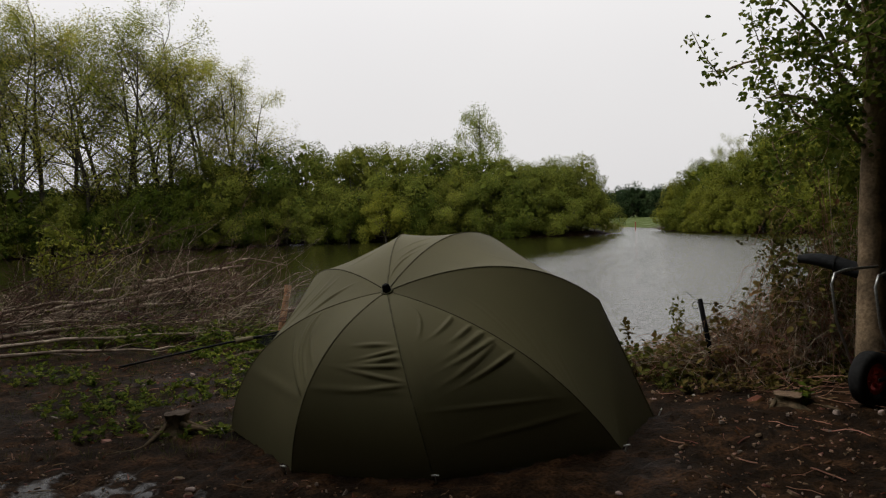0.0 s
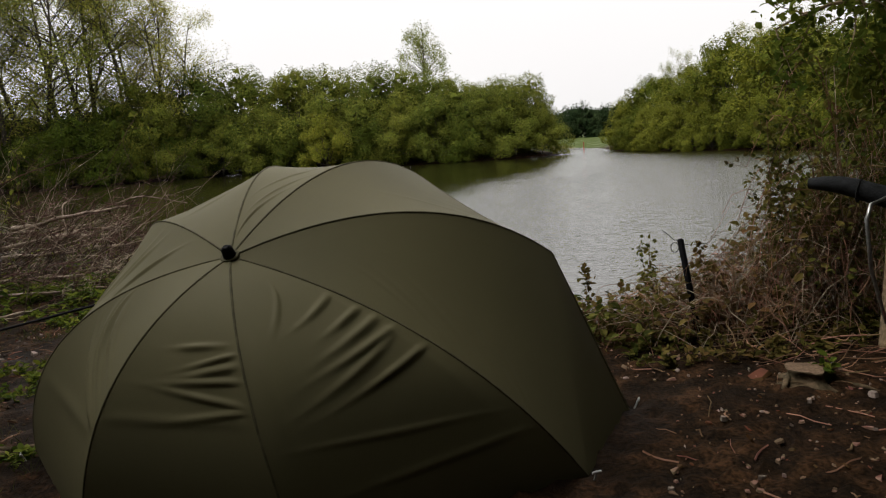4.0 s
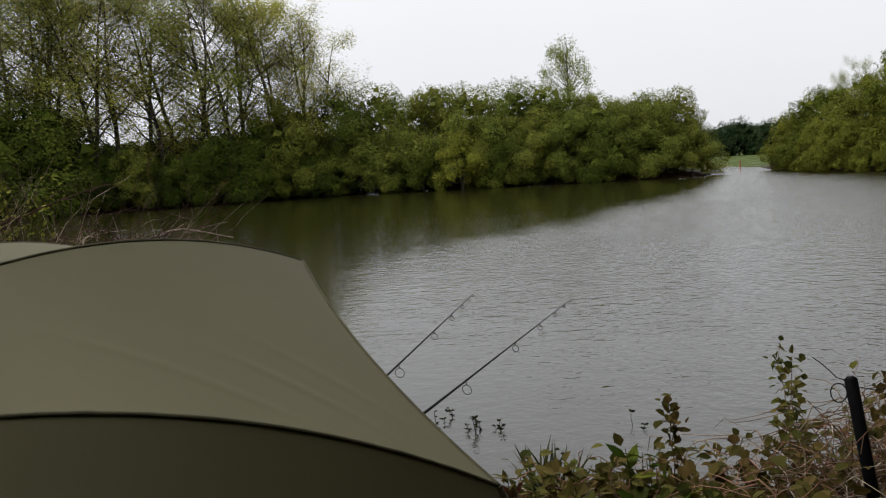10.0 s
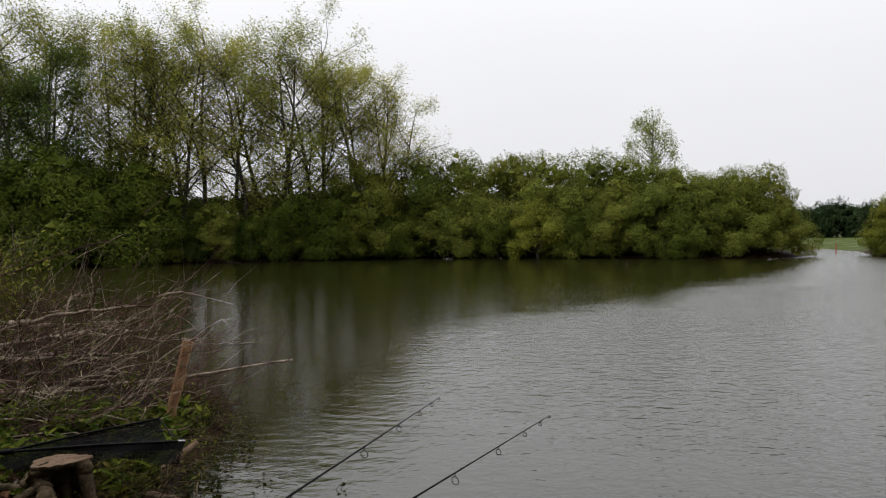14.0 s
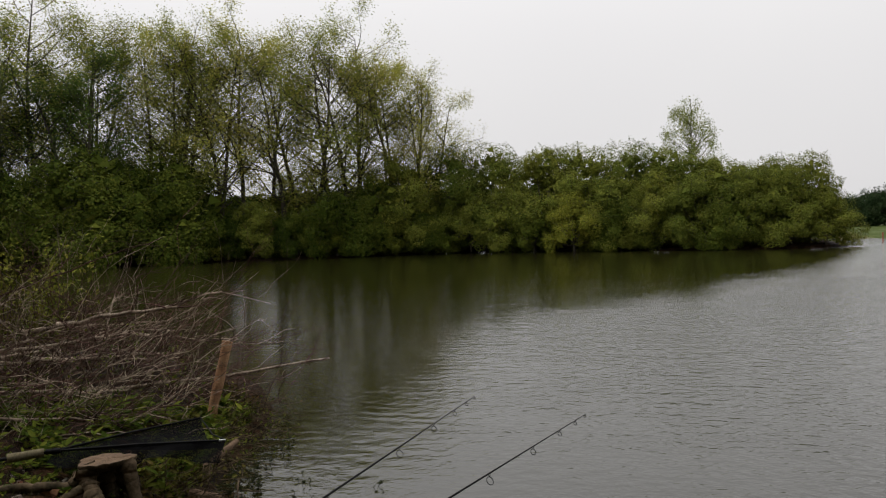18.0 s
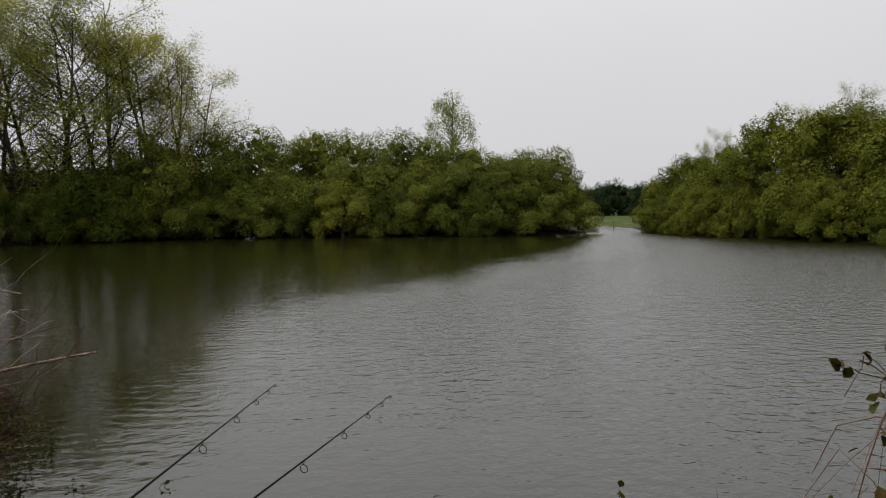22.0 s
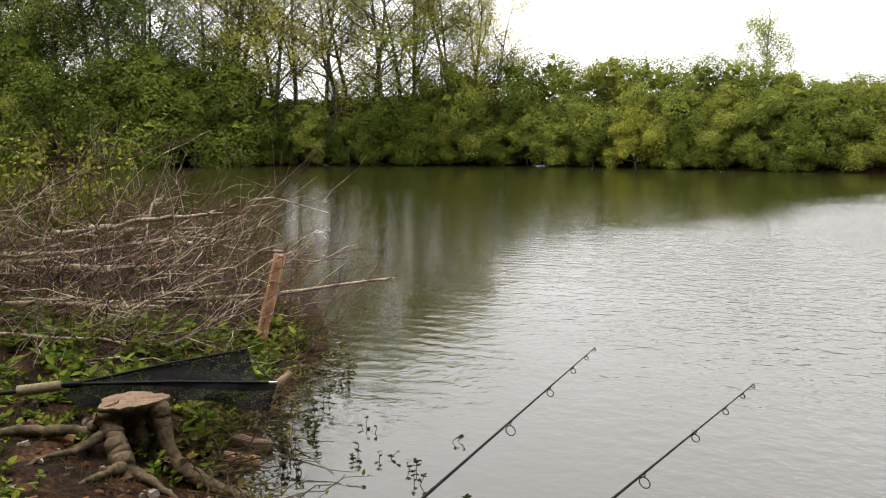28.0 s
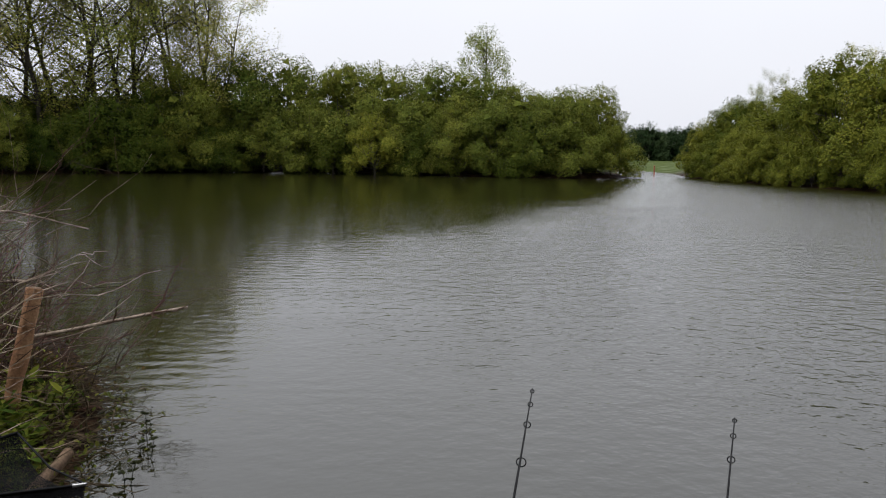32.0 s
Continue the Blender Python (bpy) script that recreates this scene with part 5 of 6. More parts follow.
def big_stump():
    """Sawn slab on two legs, hollow beneath, with long roots running to the water."""
    g = np.random.default_rng(61)
    t = thing("tree_stump", "big grey-brown tree stump on splayed roots beside a landing net", "tree stump")
    c0 = np.array((-1.92, 9.32, 0.0))
    rt, ft = np.array((0.75, 0.66, 0)), np.array((0.66, -0.75, 0))
    zt = gz(-1.92, 9.32) + 0.32
    segs = 30
    u = np.arange(segs) * 2 * np.pi / segs
    lump = 1 + 0.09 * np.sin(3 * u + 1) + 0.07 * np.sin(5 * u + 2) + g.normal(size=segs) * 0.03
    ringp = [(c0 + (0, 0, zt) + np.outer(np.cos(u) * 0.185 * lump * k, rt) + np.outer(np.sin(u) * 0.135 * lump * k, ft) + np.array((0, 0, dz)) + np.outer(g.normal(size=segs) * 0.003, (0, 0, 1))) for k, dz in ((0.30, -0.060), (0.74, -0.058), (0.86, -0.05), (0.95, -0.032), (1.01, -0.012), (0.98, 0.0))]
    b = Build()
    b.add(np.concatenate(ringp), [(i * segs + j, i * segs + (j + 1) % segs, (i + 1) * segs + (j + 1) % segs, (i + 1) * segs + j) for i in range(5) for j in range(segs)])
    part("bark", b, M_STUMP, t, smooth=True)
    b = Build()
    top = ringp[-1]
    mid = top.mean(0) + (0, 0, 0.004)
    inner = mid + (top - mid) * 0.55 + np.outer(g.normal(size=segs), (0, 0, 0.002))
    b.add(np.concatenate((top, inner)), [(j, (j + 1) % segs, segs + (j + 1) % segs, segs + j) for j in range(segs)])
    b.add(np.concatenate((inner, [mid])), [(j, (j + 1) % segs, segs) for j in range(segs)])
    part("sawn_face", b, M_CUTWOOD, t, "weathered sawn top")
    ways = [([(-0.13, 0.03, 0.27), (-0.12, 0.06, 0.20), (-0.10, 0.11, 0.13), (-0.08, 0.17, 0.08), (-0.05, 0.25, 0.03), (-0.02, 0.34, -0.03)], (0.085, 0.056, 0.052, 0.058, 0.068, 0.045)),
            ([(-0.02, -0.09, 0.26), (-0.03, -0.11, 0.14), (-0.02, -0.13, -0.05)], (0.10, 0.09, 0.12)),
            ([(0.13, 0.04, 0.27), (0.15, 0.07, 0.20), (0.18, 0.11, 0.13), (0.24, 0.17, 0.07), (0.40, 0.29, 0.03), (0.60, 0.50, 0.02), (0.78, 0.66, 0.01), (0.98, 0.86, 0.0), (1.08, 0.95, -0.03)], (0.072, 0.050, 0.044, 0.047, 0.040, 0.034, 0.03, 0.024, 0.012)),
            ([(-0.16, 0.0, 0.24), (-0.22, 0.01, 0.14), (-0.36, 0.03, 0.06), (-0.60, -0.01, 0.035), (-0.86, 0.03, 0.02), (-1.1, 0.1, -0.01)], (0.05, 0.042, 0.034, 0.030, 0.024, 0.012)),
            ([(-0.16, 0.10, 0.10), (-0.30, 0.22, 0.03), (-0.42, 0.30, 0.02), (-0.52, 0.40, -0.02)], (0.035, 0.020, 0.014, 0.008)),
            ([(-0.04, 0.28, 0.03), (-0.12, 0.42, 0.03), (-0.22, 0.58, 0.02), (-0.26, 0.66, -0.03)], (0.042, 0.020, 0.012, 0.008)),
            ([(0.0, 0.30, 0.03), (0.12, 0.40, 0.025), (0.22, 0.54, 0.012), (0.26, 0.58, -0.03)], (0.04, 0.020, 0.012, 0.008)),
            ([(0.05, -0.1, 0.24), (0.2, -0.2, 0.06), (0.4, -0.28, 0.0)], (0.07, 0.05, 0.025))]
    for pts, rad in ways:
        q = np.array(pts)
        w = np.array([c0 + rt * a + ft * f + np.array((0, 0, (gz(*(c0 + rt * a + ft * f)[:2]) if h < 0.14 else zt - 0.32) + h)) for a, f, h in q])
        n = 6 * len(q)
        s = np.linspace(0, len(q) - 1, n)
        p = np.stack([np.interp(s, np.arange(len(q)), w[:, i]) for i in range(3)], 1)
        p[1:-1] = (p[:-2] + p[1:-1] * 2 + p[2:]) / 4
        r = np.interp(s, np.arange(len(q)), rad) * (1 + 0.05 * np.sin(s * 7 + rad[0] * 90) + g.normal(size=n) * 0.02)
        b = Build()
        b.tube(p + g.normal(size=(n, 3)) * 0.004, r, 12)
        part("root", b, M_STUMP, t, smooth=True)
    return t


big_stump()
stump(-2.10, 5.66, 0.095, 0.15, 63, "small dark stump among grass beside the shelter", [(-120, 0.55, 0.02), (-20, 0.5, 0.03), (10, 0.7, 0.022), (160, 0.3, 0.025)], face=M_OLDWOOD)
stump(2.56, 5.60, 0.11, 0.08, 64, "low sawn stump with fresh green shoots", [(200, 0.3, 0.02), (-30, 0.3, 0.02)])

# roots, sticks and dead weed hanging over the cut edge of the bank
gr = np.random.default_rng(66)
EDGE_Y = (9.0, 9.4, 10.1, 10.9, 12.0, 13.0)
EDGE_X = (-0.75, -1.3, -1.7, -1.98, -2.34, -2.82)
b, lb = Build(), Build()
for k in range(420):
    y = gr.uniform(9.0, 12.9)
    x = np.interp(y, EDGE_Y, EDGE_X) + gr.normal() * 0.18 - 0.16
    z = max(gz(x, y), WATER) + gr.uniform(0.0, 0.10)
    d = unit(np.array((0.75, 0.25, -0.05)) + gr.normal(size=3) * (0.6, 0.6, 0.35))
    e = np.array((x, y, z)) + d * gr.uniform(0.12, 0.55)
    e[2] = max(e[2], WATER - 0.03)
    p = crooked((x, y, z), e, 6, 0.03, gr)
    b.tube(p, np.linspace(gr.uniform(0.002, 0.008), 0.0015, 6), 4, cap=False)
    m = int(gr.integers(0, 6))
    if m:
        lb.blades(p[gr.integers(1, 6, m)] + gr.normal(size=(m, 3)) * 0.02, gr.normal(size=(m, 3)) + (0, 0, 0.2), gr.uniform(0.02, 0.045, m), gr, ratio=0.6, fold=0.3)
solo("bank_edge_roots", b, M_STUMP, "roots and sticks hanging over the eroded bank edge", "roots", kind="stuff")
solo("bank_edge_leaves", lb, M_BRAMBLE, "green and brown leaves caught in roots at the waterline", "leaves", kind="stuff")
# sawn limb butt lying at the edge, and a stick standing in the shallows
log = thing("driftwood_log", "short pale brown broken log at the waterline", "log")
b = Build()
p = crooked((-1.99, 10.40, gz(-1.99, 10.40) + 0.03), (-1.94, 11.0, -0.22), 7, 0.012, gr)
b.tube(p, np.linspace(0.045, 0.032, 7), 10)
part("limb", b, M_CUTWOOD, log, smooth=True)
stick = thing("drift_stick", "forked dead stick poking out of the shallows", "stick")
b = Build()
for q0, q1, rr in (((-1.62, 10.5, -0.40), (-1.25, 9.92, -0.36), 0.009), ((-1.42, 10.2, -0.38), (-1.05, 10.1, -0.31), 0.006), ((-1.3, 10.0, -0.37), (-1.12, 9.72, -0.33), 0.005)):
    b.tube(crooked(q0, q1, 7, 0.015, gr), np.linspace(rr, rr * 0.4, 7), 6)
part("wood", b, M_STUMP, stick, smooth=True)

# sawn offcuts lying beside the stump and under the net
for a, b, r, label in (((-1.62, 9.72), (-1.46, 9.86), 0.040, "short pale offcut of a sawn branch"), ((-1.72, 9.95), (-1.52, 10.08), 0.050, "thick brown offcut of a sawn branch"), ((-2.22, 9.06), (-2.12, 9.10), 0.042, "stubby yellowish wood block beside the stump")):
    offcut = thing("wood_offcut", label, "wood", "sawn offcuts")
    p0, p1 = np.array((*a, gz(*a) + r * 0.8)), np.array((*b, gz(*b) + r * 0.8))
    bb = Build()
    u = np.linspace(0, 1, 6)
    bb.tube(p0 + (p1 - p0) * u[:, None], r * (1 + 0.08 * np.sin(u * 9)), 9)
    part("wood", bb, M_CUTWOOD if r > 0.045 else M_STAKE, offcut)

# ---- landing net ----
net = thing("landing_net", "black triangular landing net laid over stump and bank", "landing net")
S, T1, T2 = np.array((-2.45, 9.40, 0.12)), np.array((-1.22, 9.74, 0.17)), np.array((-1.77, 10.22, 0.19))
b = Build()
b.tube([S, S + (-0.30, -0.28, -0.01), (-3.75, 8.35, gz(-3.75, 8.35) + 0.03)], 0.013, 8)
part("handle", b, M_CARBON, net, smooth=True)
b = Build()
b.tube([S + (-0.05, -0.045, 0), S + (-0.22, -0.205, -0.008)], (0.030, 0.034), 14)
part("foam_grip", b, M_CORK, net, "grey-green foam float", smooth=True)
b = Build()
b.tube([S + (-0.04, -0.035, 0), S + (0.05, 0.01, 0.004)], 0.02, 10)
part("spreader_block", b, M_BLACK, net)
for T, tip_mat in ((T1, M_CHROME), (T2, M_BLACK)):
    b = Build()
    b.tube([S, S * 0.5 + T * 0.5 + (0, 0, 0.01), T], (0.009, 0.008, 0.006), 8)
    part("arm", b, M_CARBON, net, smooth=True)
    b = Build()
    b.tube([T - unit(T - S) * 0.05, T], (0.008, 0.007), 8)
    part("arm_tip", b, tip_mat, net)
b = Build()
b.tube([T1, (T1 + T2) / 2 + (0, 0, -0.05), T2], 0.005, 5)
part("front_cord", b, M_NETMESH, net)
rows, cols = 30, 22
P = np.zeros((rows, cols, 3))
for r in range(rows):
    u = r / (rows - 1)
    for c in range(cols):
        m = c / (cols - 1)
        P[r, c] = S + ((T1 - S) * (1 - m) + (T2 - S) * m) * u
        P[r, c][2] -= (0.13 + 0.02 * np.sin(9 * m + 7 * u)) * u * np.sin(np.pi * m) ** 0.7
        P[r, c][2] = max(P[r, c][2], gz(P[r, c][0], P[r, c][1]) + 0.015)
mb = sheet(P, 0.002)
# the deep bag hangs from the near arm to the ground
P = np.zeros((40, 16, 3))
for r in range(40):
    u = r / 39
    a = S + (T1 - S) * u
    for c in range(16):
        m = c / 15
        g0 = gz(a[0], a[1] - 0.10 * m) + 0.012
        P[r, c] = (a[0] + 0.02 * np.sin(40 * u) * m, a[1] - 0.10 * m + 0.03 * m * np.sin(23 * u + 2 * m), a[2] + (g0 - a[2]) * m * (0.30 + 0.14 * np.sin(5 * u + 1) + 0.05 * np.sin(17 * u)))
P2 = sheet(P, 0.002)
for v, f in zip(P2.v, P2.f):
    mb.v.append(v)
    mb.f.append(f + mb.k)
mb.k += P2.k
part("mesh", mb, M_NET, net, "fine black mesh, sagging")

# ---- brush pile ----
gp = np.random.default_rng(71)
tw, pale = Build(), Build()
for k in range(820):
    x, y = gp.uniform(-8.2, -2.9), gp.uniform(9.9, 13.4)
    inside = np.exp(-((x + 5.0) / 2.6) ** 2) * np.exp(-((y - 12.0) / 1.5) ** 2)
    z = gz(x, y) + gp.uniform(0, 1) ** 1.4 * (0.15 + 0.75 * inside)
    a = gp.normal() * 0.8 + (0.15 if gp.uniform() < 0.8 else 2.6)
    el = gp.uniform(-0.08, 0.85) * (0.35 + inside)
    ln = gp.uniform(0.5, 1.7)
    d = np.array((np.cos(a) * np.cos(el), np.sin(a) * np.cos(el), np.sin(el)))
    e = np.array((x, y, z)) + d * ln
    if e[0] > -2.0:
        continue
    p = crooked((x, y, z), e, 7, 0.09, gp)
    r = gp.uniform(0.0025, 0.007)
    dst = pale if gp.uniform() < 0.22 else tw
    dst.tube(p, np.linspace(r, r * 0.35, 7), 4, cap=False)
    for _ in range(gp.integers(3, 8)):
        i = gp.integers(1, 7)
        e = p[i] + unit(d + gp.normal(size=3) * 0.75 + (0, 0, 0.25)) * ln * gp.uniform(0.2, 0.5)
        q = crooked(p[i], e, 5, 0.035, gp)
        dst.tube(q, np.linspace(r * 0.6, 0.0012, 5), 3, cap=False)
# spray of thin upright twigs at the water end
for k in range(150):
    x, y = -3.6 + gp.normal() * 0.55, 12.2 + gp.normal() * 0.5
    z = gz(x, y) + gp.uniform(0.0, 0.4)
    d = unit(np.array((0.5, 0.12, 0.55)) + gp.normal(size=3) * (0.4, 0.3, 0.3))
    p = crooked((x, y, z), np.array((x, y, z)) + d * gp.uniform(0.4, 1.15), 6, 0.04, gp)
    tw.tube(p, np.linspace(0.004, 0.0012, 6), 3, cap=False)
solo("brush_pile_twigs", tw, M_TWIG, "heap of thin cut brown twigs piled on the bank", "brushwood", kind="stuff")
solo("brush_pile_dead_twigs", pale, M_PALETWIG, "bleached grey twigs in the brush heap", "brushwood", kind="stuff")
BOUGHS = [([(-6.2, 11.0, 0.0), (-5.0, 11.4, 0.02), (-3.6, 11.9, 0.08), (-2.7, 12.4, 0.12), (-1.93, 12.9, 0.19)], 0.022), ([(-6.3, 11.6, 0.25), (-5.3, 11.9, 0.38), (-4.4, 12.2, 0.55), (-3.6, 12.3, 0.62)], 0.024),
          ([(-7.6, 12.5, 0.6), (-6.3, 12.5, 1.02), (-5.3, 12.5, 1.32), (-4.6, 12.6, 1.55), (-3.9, 12.6, 1.74)], 0.009), ([(-7.0, 10.4, 0.05), (-5.6, 10.7, 0.16), (-4.3, 11.0, 0.20), (-3.4, 11.3, 0.16)], 0.026),
          ([(-6.5, 9.7, 0.02), (-5.0, 9.9, 0.08), (-3.9, 10.2, 0.06), (-3.0, 10.4, 0.05)], 0.020), ([(-7.2, 11.2, 0.3), (-6.0, 11.3, 0.5), (-5.2, 11.5, 0.42), (-4.4, 11.6, 0.7)], 0.018),
          ([(-4.4, 11.6, 0.2), (-4.1, 11.9, 0.55), (-4.25, 12.1, 0.9), (-4.15, 12.2, 1.05)], 0.012), ([(-3.4, 10.25, 0.0), (-2.9, 10.5, 0.06), (-2.3, 10.9, 0.14)], 0.009), ([(-5.0, 12.6, 0.3), (-4.3, 12.8, 0.75), (-3.6, 13.0, 0.95), (-3.0, 13.2, 0.80)], 0.011),
          ([(-6.6, 8.9, 0.0), (-5.4, 9.0, 0.05), (-4.4, 9.2, 0.03), (-3.6, 9.5, 0.02)], 0.022)]
gq = np.random.default_rng(77)
for _ in range(16):
    x, y = gq.uniform(-7.8, -4.0), gq.uniform(9.9, 12.8)
    z = 0.10 + 0.75 * np.exp(-((x + 5.0) / 2.4) ** 2) * np.exp(-((y - 11.9) / 1.4) ** 2) * gq.uniform(0.2, 1.0)
    ln, an, rise = gq.uniform(1.2, 2.3), gq.normal() * 0.35 + 0.1, gq.uniform(-0.05, 0.25)
    BOUGHS.append(([(x, y, z), (x + ln * 0.4 * np.cos(an), y + ln * 0.4 * np.sin(an), z + rise * 0.5), (x + ln * np.cos(an), y + ln * np.sin(an + 0.1), z + rise)], gq.uniform(0.014, 0.028)))
for k, (pts, r) in enumerate(BOUGHS):
    pts = np.array(pts)
    pts[:, 2] = np.maximum(pts[:, 2], ground_z(pts[:, 0], pts[:, 1]) + r)
    t = thing("cut_branch", "bare cut branch with side twigs lying on the brush heap", "branch", "cut branches")
    g = np.random.default_rng(500 + k)
    u = np.linspace(0, len(pts) - 1, 14)
    q = np.stack([np.interp(u, np.arange(len(pts)), pts[:, i]) for i in range(3)], 1) + np.cumsum(g.normal(size=(14, 3)) * 0.014, 0)
    b = Build()
    b.tube(q, np.linspace(r * 1.6, r * 0.5, 14), 7)
    part("bough", b, M_PALETWIG if k not in (2, 7) else M_TWIG, t, smooth=True)
    b = Build()
    for _ in range(12):
        i = g.integers(4, 14)
        e = q[i] + unit(unit(q[-1] - q[0]) + g.normal(size=3) * 0.5 + (0, 0, 0.1)) * g.uniform(0.2, 0.6)
        c = crooked(q[i], e, 5, 0.03, g)
        b.tube(c, np.linspace(r * 0.35, 0.0015, 5), 4, cap=False)
    tagged(part("side_twig_spray", b, M_PALETWIG if k % 2 else M_TWIG, t), kind="stuff")
stake = thing("wooden_stake", "orange-brown peeled log stake leaning at the water's edge", "stake")
b = Build()
st, sb = np.array((-2.555, 11.83, 0.555)), np.array((-2.74, 11.66, -0.45))
u = np.linspace(0, 1, 9)
b.tube([sb + (st - sb) * a + rn.normal(size=3) * 0.003 for a in u], 0.052 + 0.004 * np.sin(u * 14), 12)
part("log", b, M_STAKE, stake, smooth=True)
b = Build()
b.tube([st, st + (st - sb) * 0.012], (0.05, 0.035), 12)
part("sawn_end", b, M_CUTWOOD, stake)

herb_rng = np.random.default_rng(79)
lb = Build()
for k in range(420):
    x, y = herb_rng.uniform(-7.8, -2.7), herb_rng.uniform(9.9, 12.9)
    inside = np.exp(-((x + 5.0) / 2.6) ** 2) * np.exp(-((y - 12.0) / 1.5) ** 2)
    c = np.array((x, y, gz(x, y) + herb_rng.uniform(0, 1) * (0.12 + 0.75 * inside)))
    m = int(herb_rng.integers(3, 12))
    lb.blades(c + herb_rng.normal(size=(m, 3)) * 0.06, herb_rng.normal(size=(m, 3)) + (0, 0, 0.3), herb_rng.uniform(0.025, 0.06, m), herb_rng, ratio=0.5)
solo("brush_pile_weeds", lb, M_NETTLE, "fresh weeds growing up through the brush heap", "weeds", kind="stuff")

# ---- leafy shrub behind the brush heap ----
sh = thing("elder_shrub", "young shrub with fresh yellow-green leaves behind the brush heap", "shrub")
g = np.random.default_rng(81)
b, lb = Build(), Build()
for k in range(34):
    x, y = -6.6 + g.normal() * 0.38, 12.9 + g.normal() * 0.3
    e = np.array((x + g.normal() * 0.32, y + g.normal() * 0.3, g.uniform(0.8, 1.85)))
    p = crooked((x, y, gz(x, y)), e, 8, 0.05, g)
    b.tube(p, np.linspace(0.009, 0.002, 8), 4, cap=False)
    m = 52
    i = g.uniform(2.5, 6.99, m)
    j = i.astype(int)
    q = p[j] + (p[j + 1] - p[j]) * (i - j)[:, None] + g.normal(size=(m, 3)) * 0.06
    lb.blades(q, g.normal(size=(m, 3)) + (0, 0, 0.3), g.uniform(0.05, 0.10, m), g, ratio=0.55)
tagged(part("stem_tangle", b, M_TWIG, sh), kind="stuff")
part("leaves", lb, M_LIGHT, sh)

# ---- low plants ----


def herbs(name, label, spots, seed, material, leaf, height, per, ratio=0.45, category="plant", kind="stuff"):
    """Rosettes and stems of leafy weeds at the spots, joined."""
    g = np.random.default_rng(seed)
    lb, sb = Build(), Build()
    for x, y in spots:
        z = gz(x, y)
        h = height * g.uniform(0.5, 1.3)
        p = crooked((x, y, z - 0.01), (x + g.normal() * 0.03, y + g.normal() * 0.03, z + h), 5, 0.008, g)
        sb.tube(p, np.linspace(0.003, 0.0015, 5), 3, cap=False)
        m = int(per * g.uniform(0.6, 1.4))
        i = g.uniform(0, 3.99, m)
        j = i.astype(int)
        q = p[j] + (p[j + 1] - p[j]) * (i - j)[:, None]
        a = g.uniform(0, 6.283, m)
        d = np.stack((np.cos(a), np.sin(a), g.uniform(0.0, 0.9, m)), 1)
        lb.blades(q, d, leaf * g.uniform(0.5, 1.25, m), g, ratio=ratio)
    t = thing(name, label, category, kind=kind)
    part("stems", sb, M_GRASS, t)
    part("leaves", lb, material, t)
    return t


def scatter(n, seed, x0, x1, y0, y1, keep=None):
    g = np.random.default_rng(seed)
    q = np.stack((g.uniform(x0, x1, n), g.uniform(y0, y1, n)), 1)
    ok = lake_depth(q[:, 0], q[:, 1]) < -0.12
    if keep is not None:
        ok &= keep(q)
    return q[ok]


def off_tent(q):
    d = q - np.array((-0.2, 5.3))
    return (np.abs(d @ SIDE[:2]) > 1.75) | (np.abs(d @ FRONT[:2]) > 1.15)


herbs("dock_and_nettle_patch", "fresh green docks and nettles in front of the brush heap", np.concatenate((scatter(200, 91, -5.4, -1.7, 9.5, 11.4, lambda q: q[:, 1] > 8.6 - 0.55 * q[:, 0] * 0.5), scatter(60, 92, -2.9, -2.1, 10.6, 12.2))), 93, M_NETTLE, 0.115, 0.17, 13, 0.34)
herbs("green_weeds", "scattered low green weeds on the trodden bank", scatter(2300, 94, -7.5, -1.5, 5.4, 10.6, lambda q: wave2(q[:, 0], q[:, 1], 12, 1.6) > -0.02), 95, M_NETTLE, 0.055, 0.06, 9, 0.5)
herbs("waterside_herbs", "leafy herbs and willowherb along the shelter side of the brambles", scatter(120, 96, 1.0, 2.5, 6.45, 8.0, lambda q: q[:, 1] > 6.9 - 0.25 * (q[:, 0] - 1)), 97, M_BRAMBLE, 0.07, 0.20, 13, 0.4)
herbs("shoreline_weeds", "dark weeds and dead stalks along the waterline", [tuple(p) for p in np.concatenate([np.stack((np.interp(q, (9.4, 10.1, 10.9, 12.0, 13.0), (-1.35, -1.72, -2.0, -2.36, -2.85)) - np.random.default_rng(105).uniform(0.05, 0.62, 210), q), 1) for q in (np.linspace(9.3, 13.0, 210),)])], 106, M_BRAMBLE, 0.065, 0.13, 12, 0.45)
herbs("broad_leaf_dock", "tall fresh dock leaves in the brambles", np.array([(1.62, 6.95), (1.70, 7.0), (1.55, 6.9), (1.95, 6.7), (1.66, 6.85), (1.58, 7.05)]), 98, M_NETTLE, 0.12, 0.30, 12, 0.32)
herbs("thicket_weeds", "low dark green weeds at the foot of the brambles", scatter(230, 101, 1.7, 4.3, 6.0, 6.9), 102, M_BRAMBLE, 0.06, 0.09, 11, 0.5)
herbs("stump_sprout", "bright green shoots at the foot of a stump", np.array([(2.68, 5.55), (2.72, 5.60), (2.66, 5.62)]), 99, M_NETTLE, 0.07, 0.13, 9, 0.7)
herbs("stump_weeds", "green weeds growing between stump roots", np.array([(-1.72, 9.22), (-1.66, 9.15), (-1.60, 9.25), (-1.78, 9.12), (-2.05, 9.1)]), 100, M_NETTLE, 0.06, 0.10, 12, 0.45)
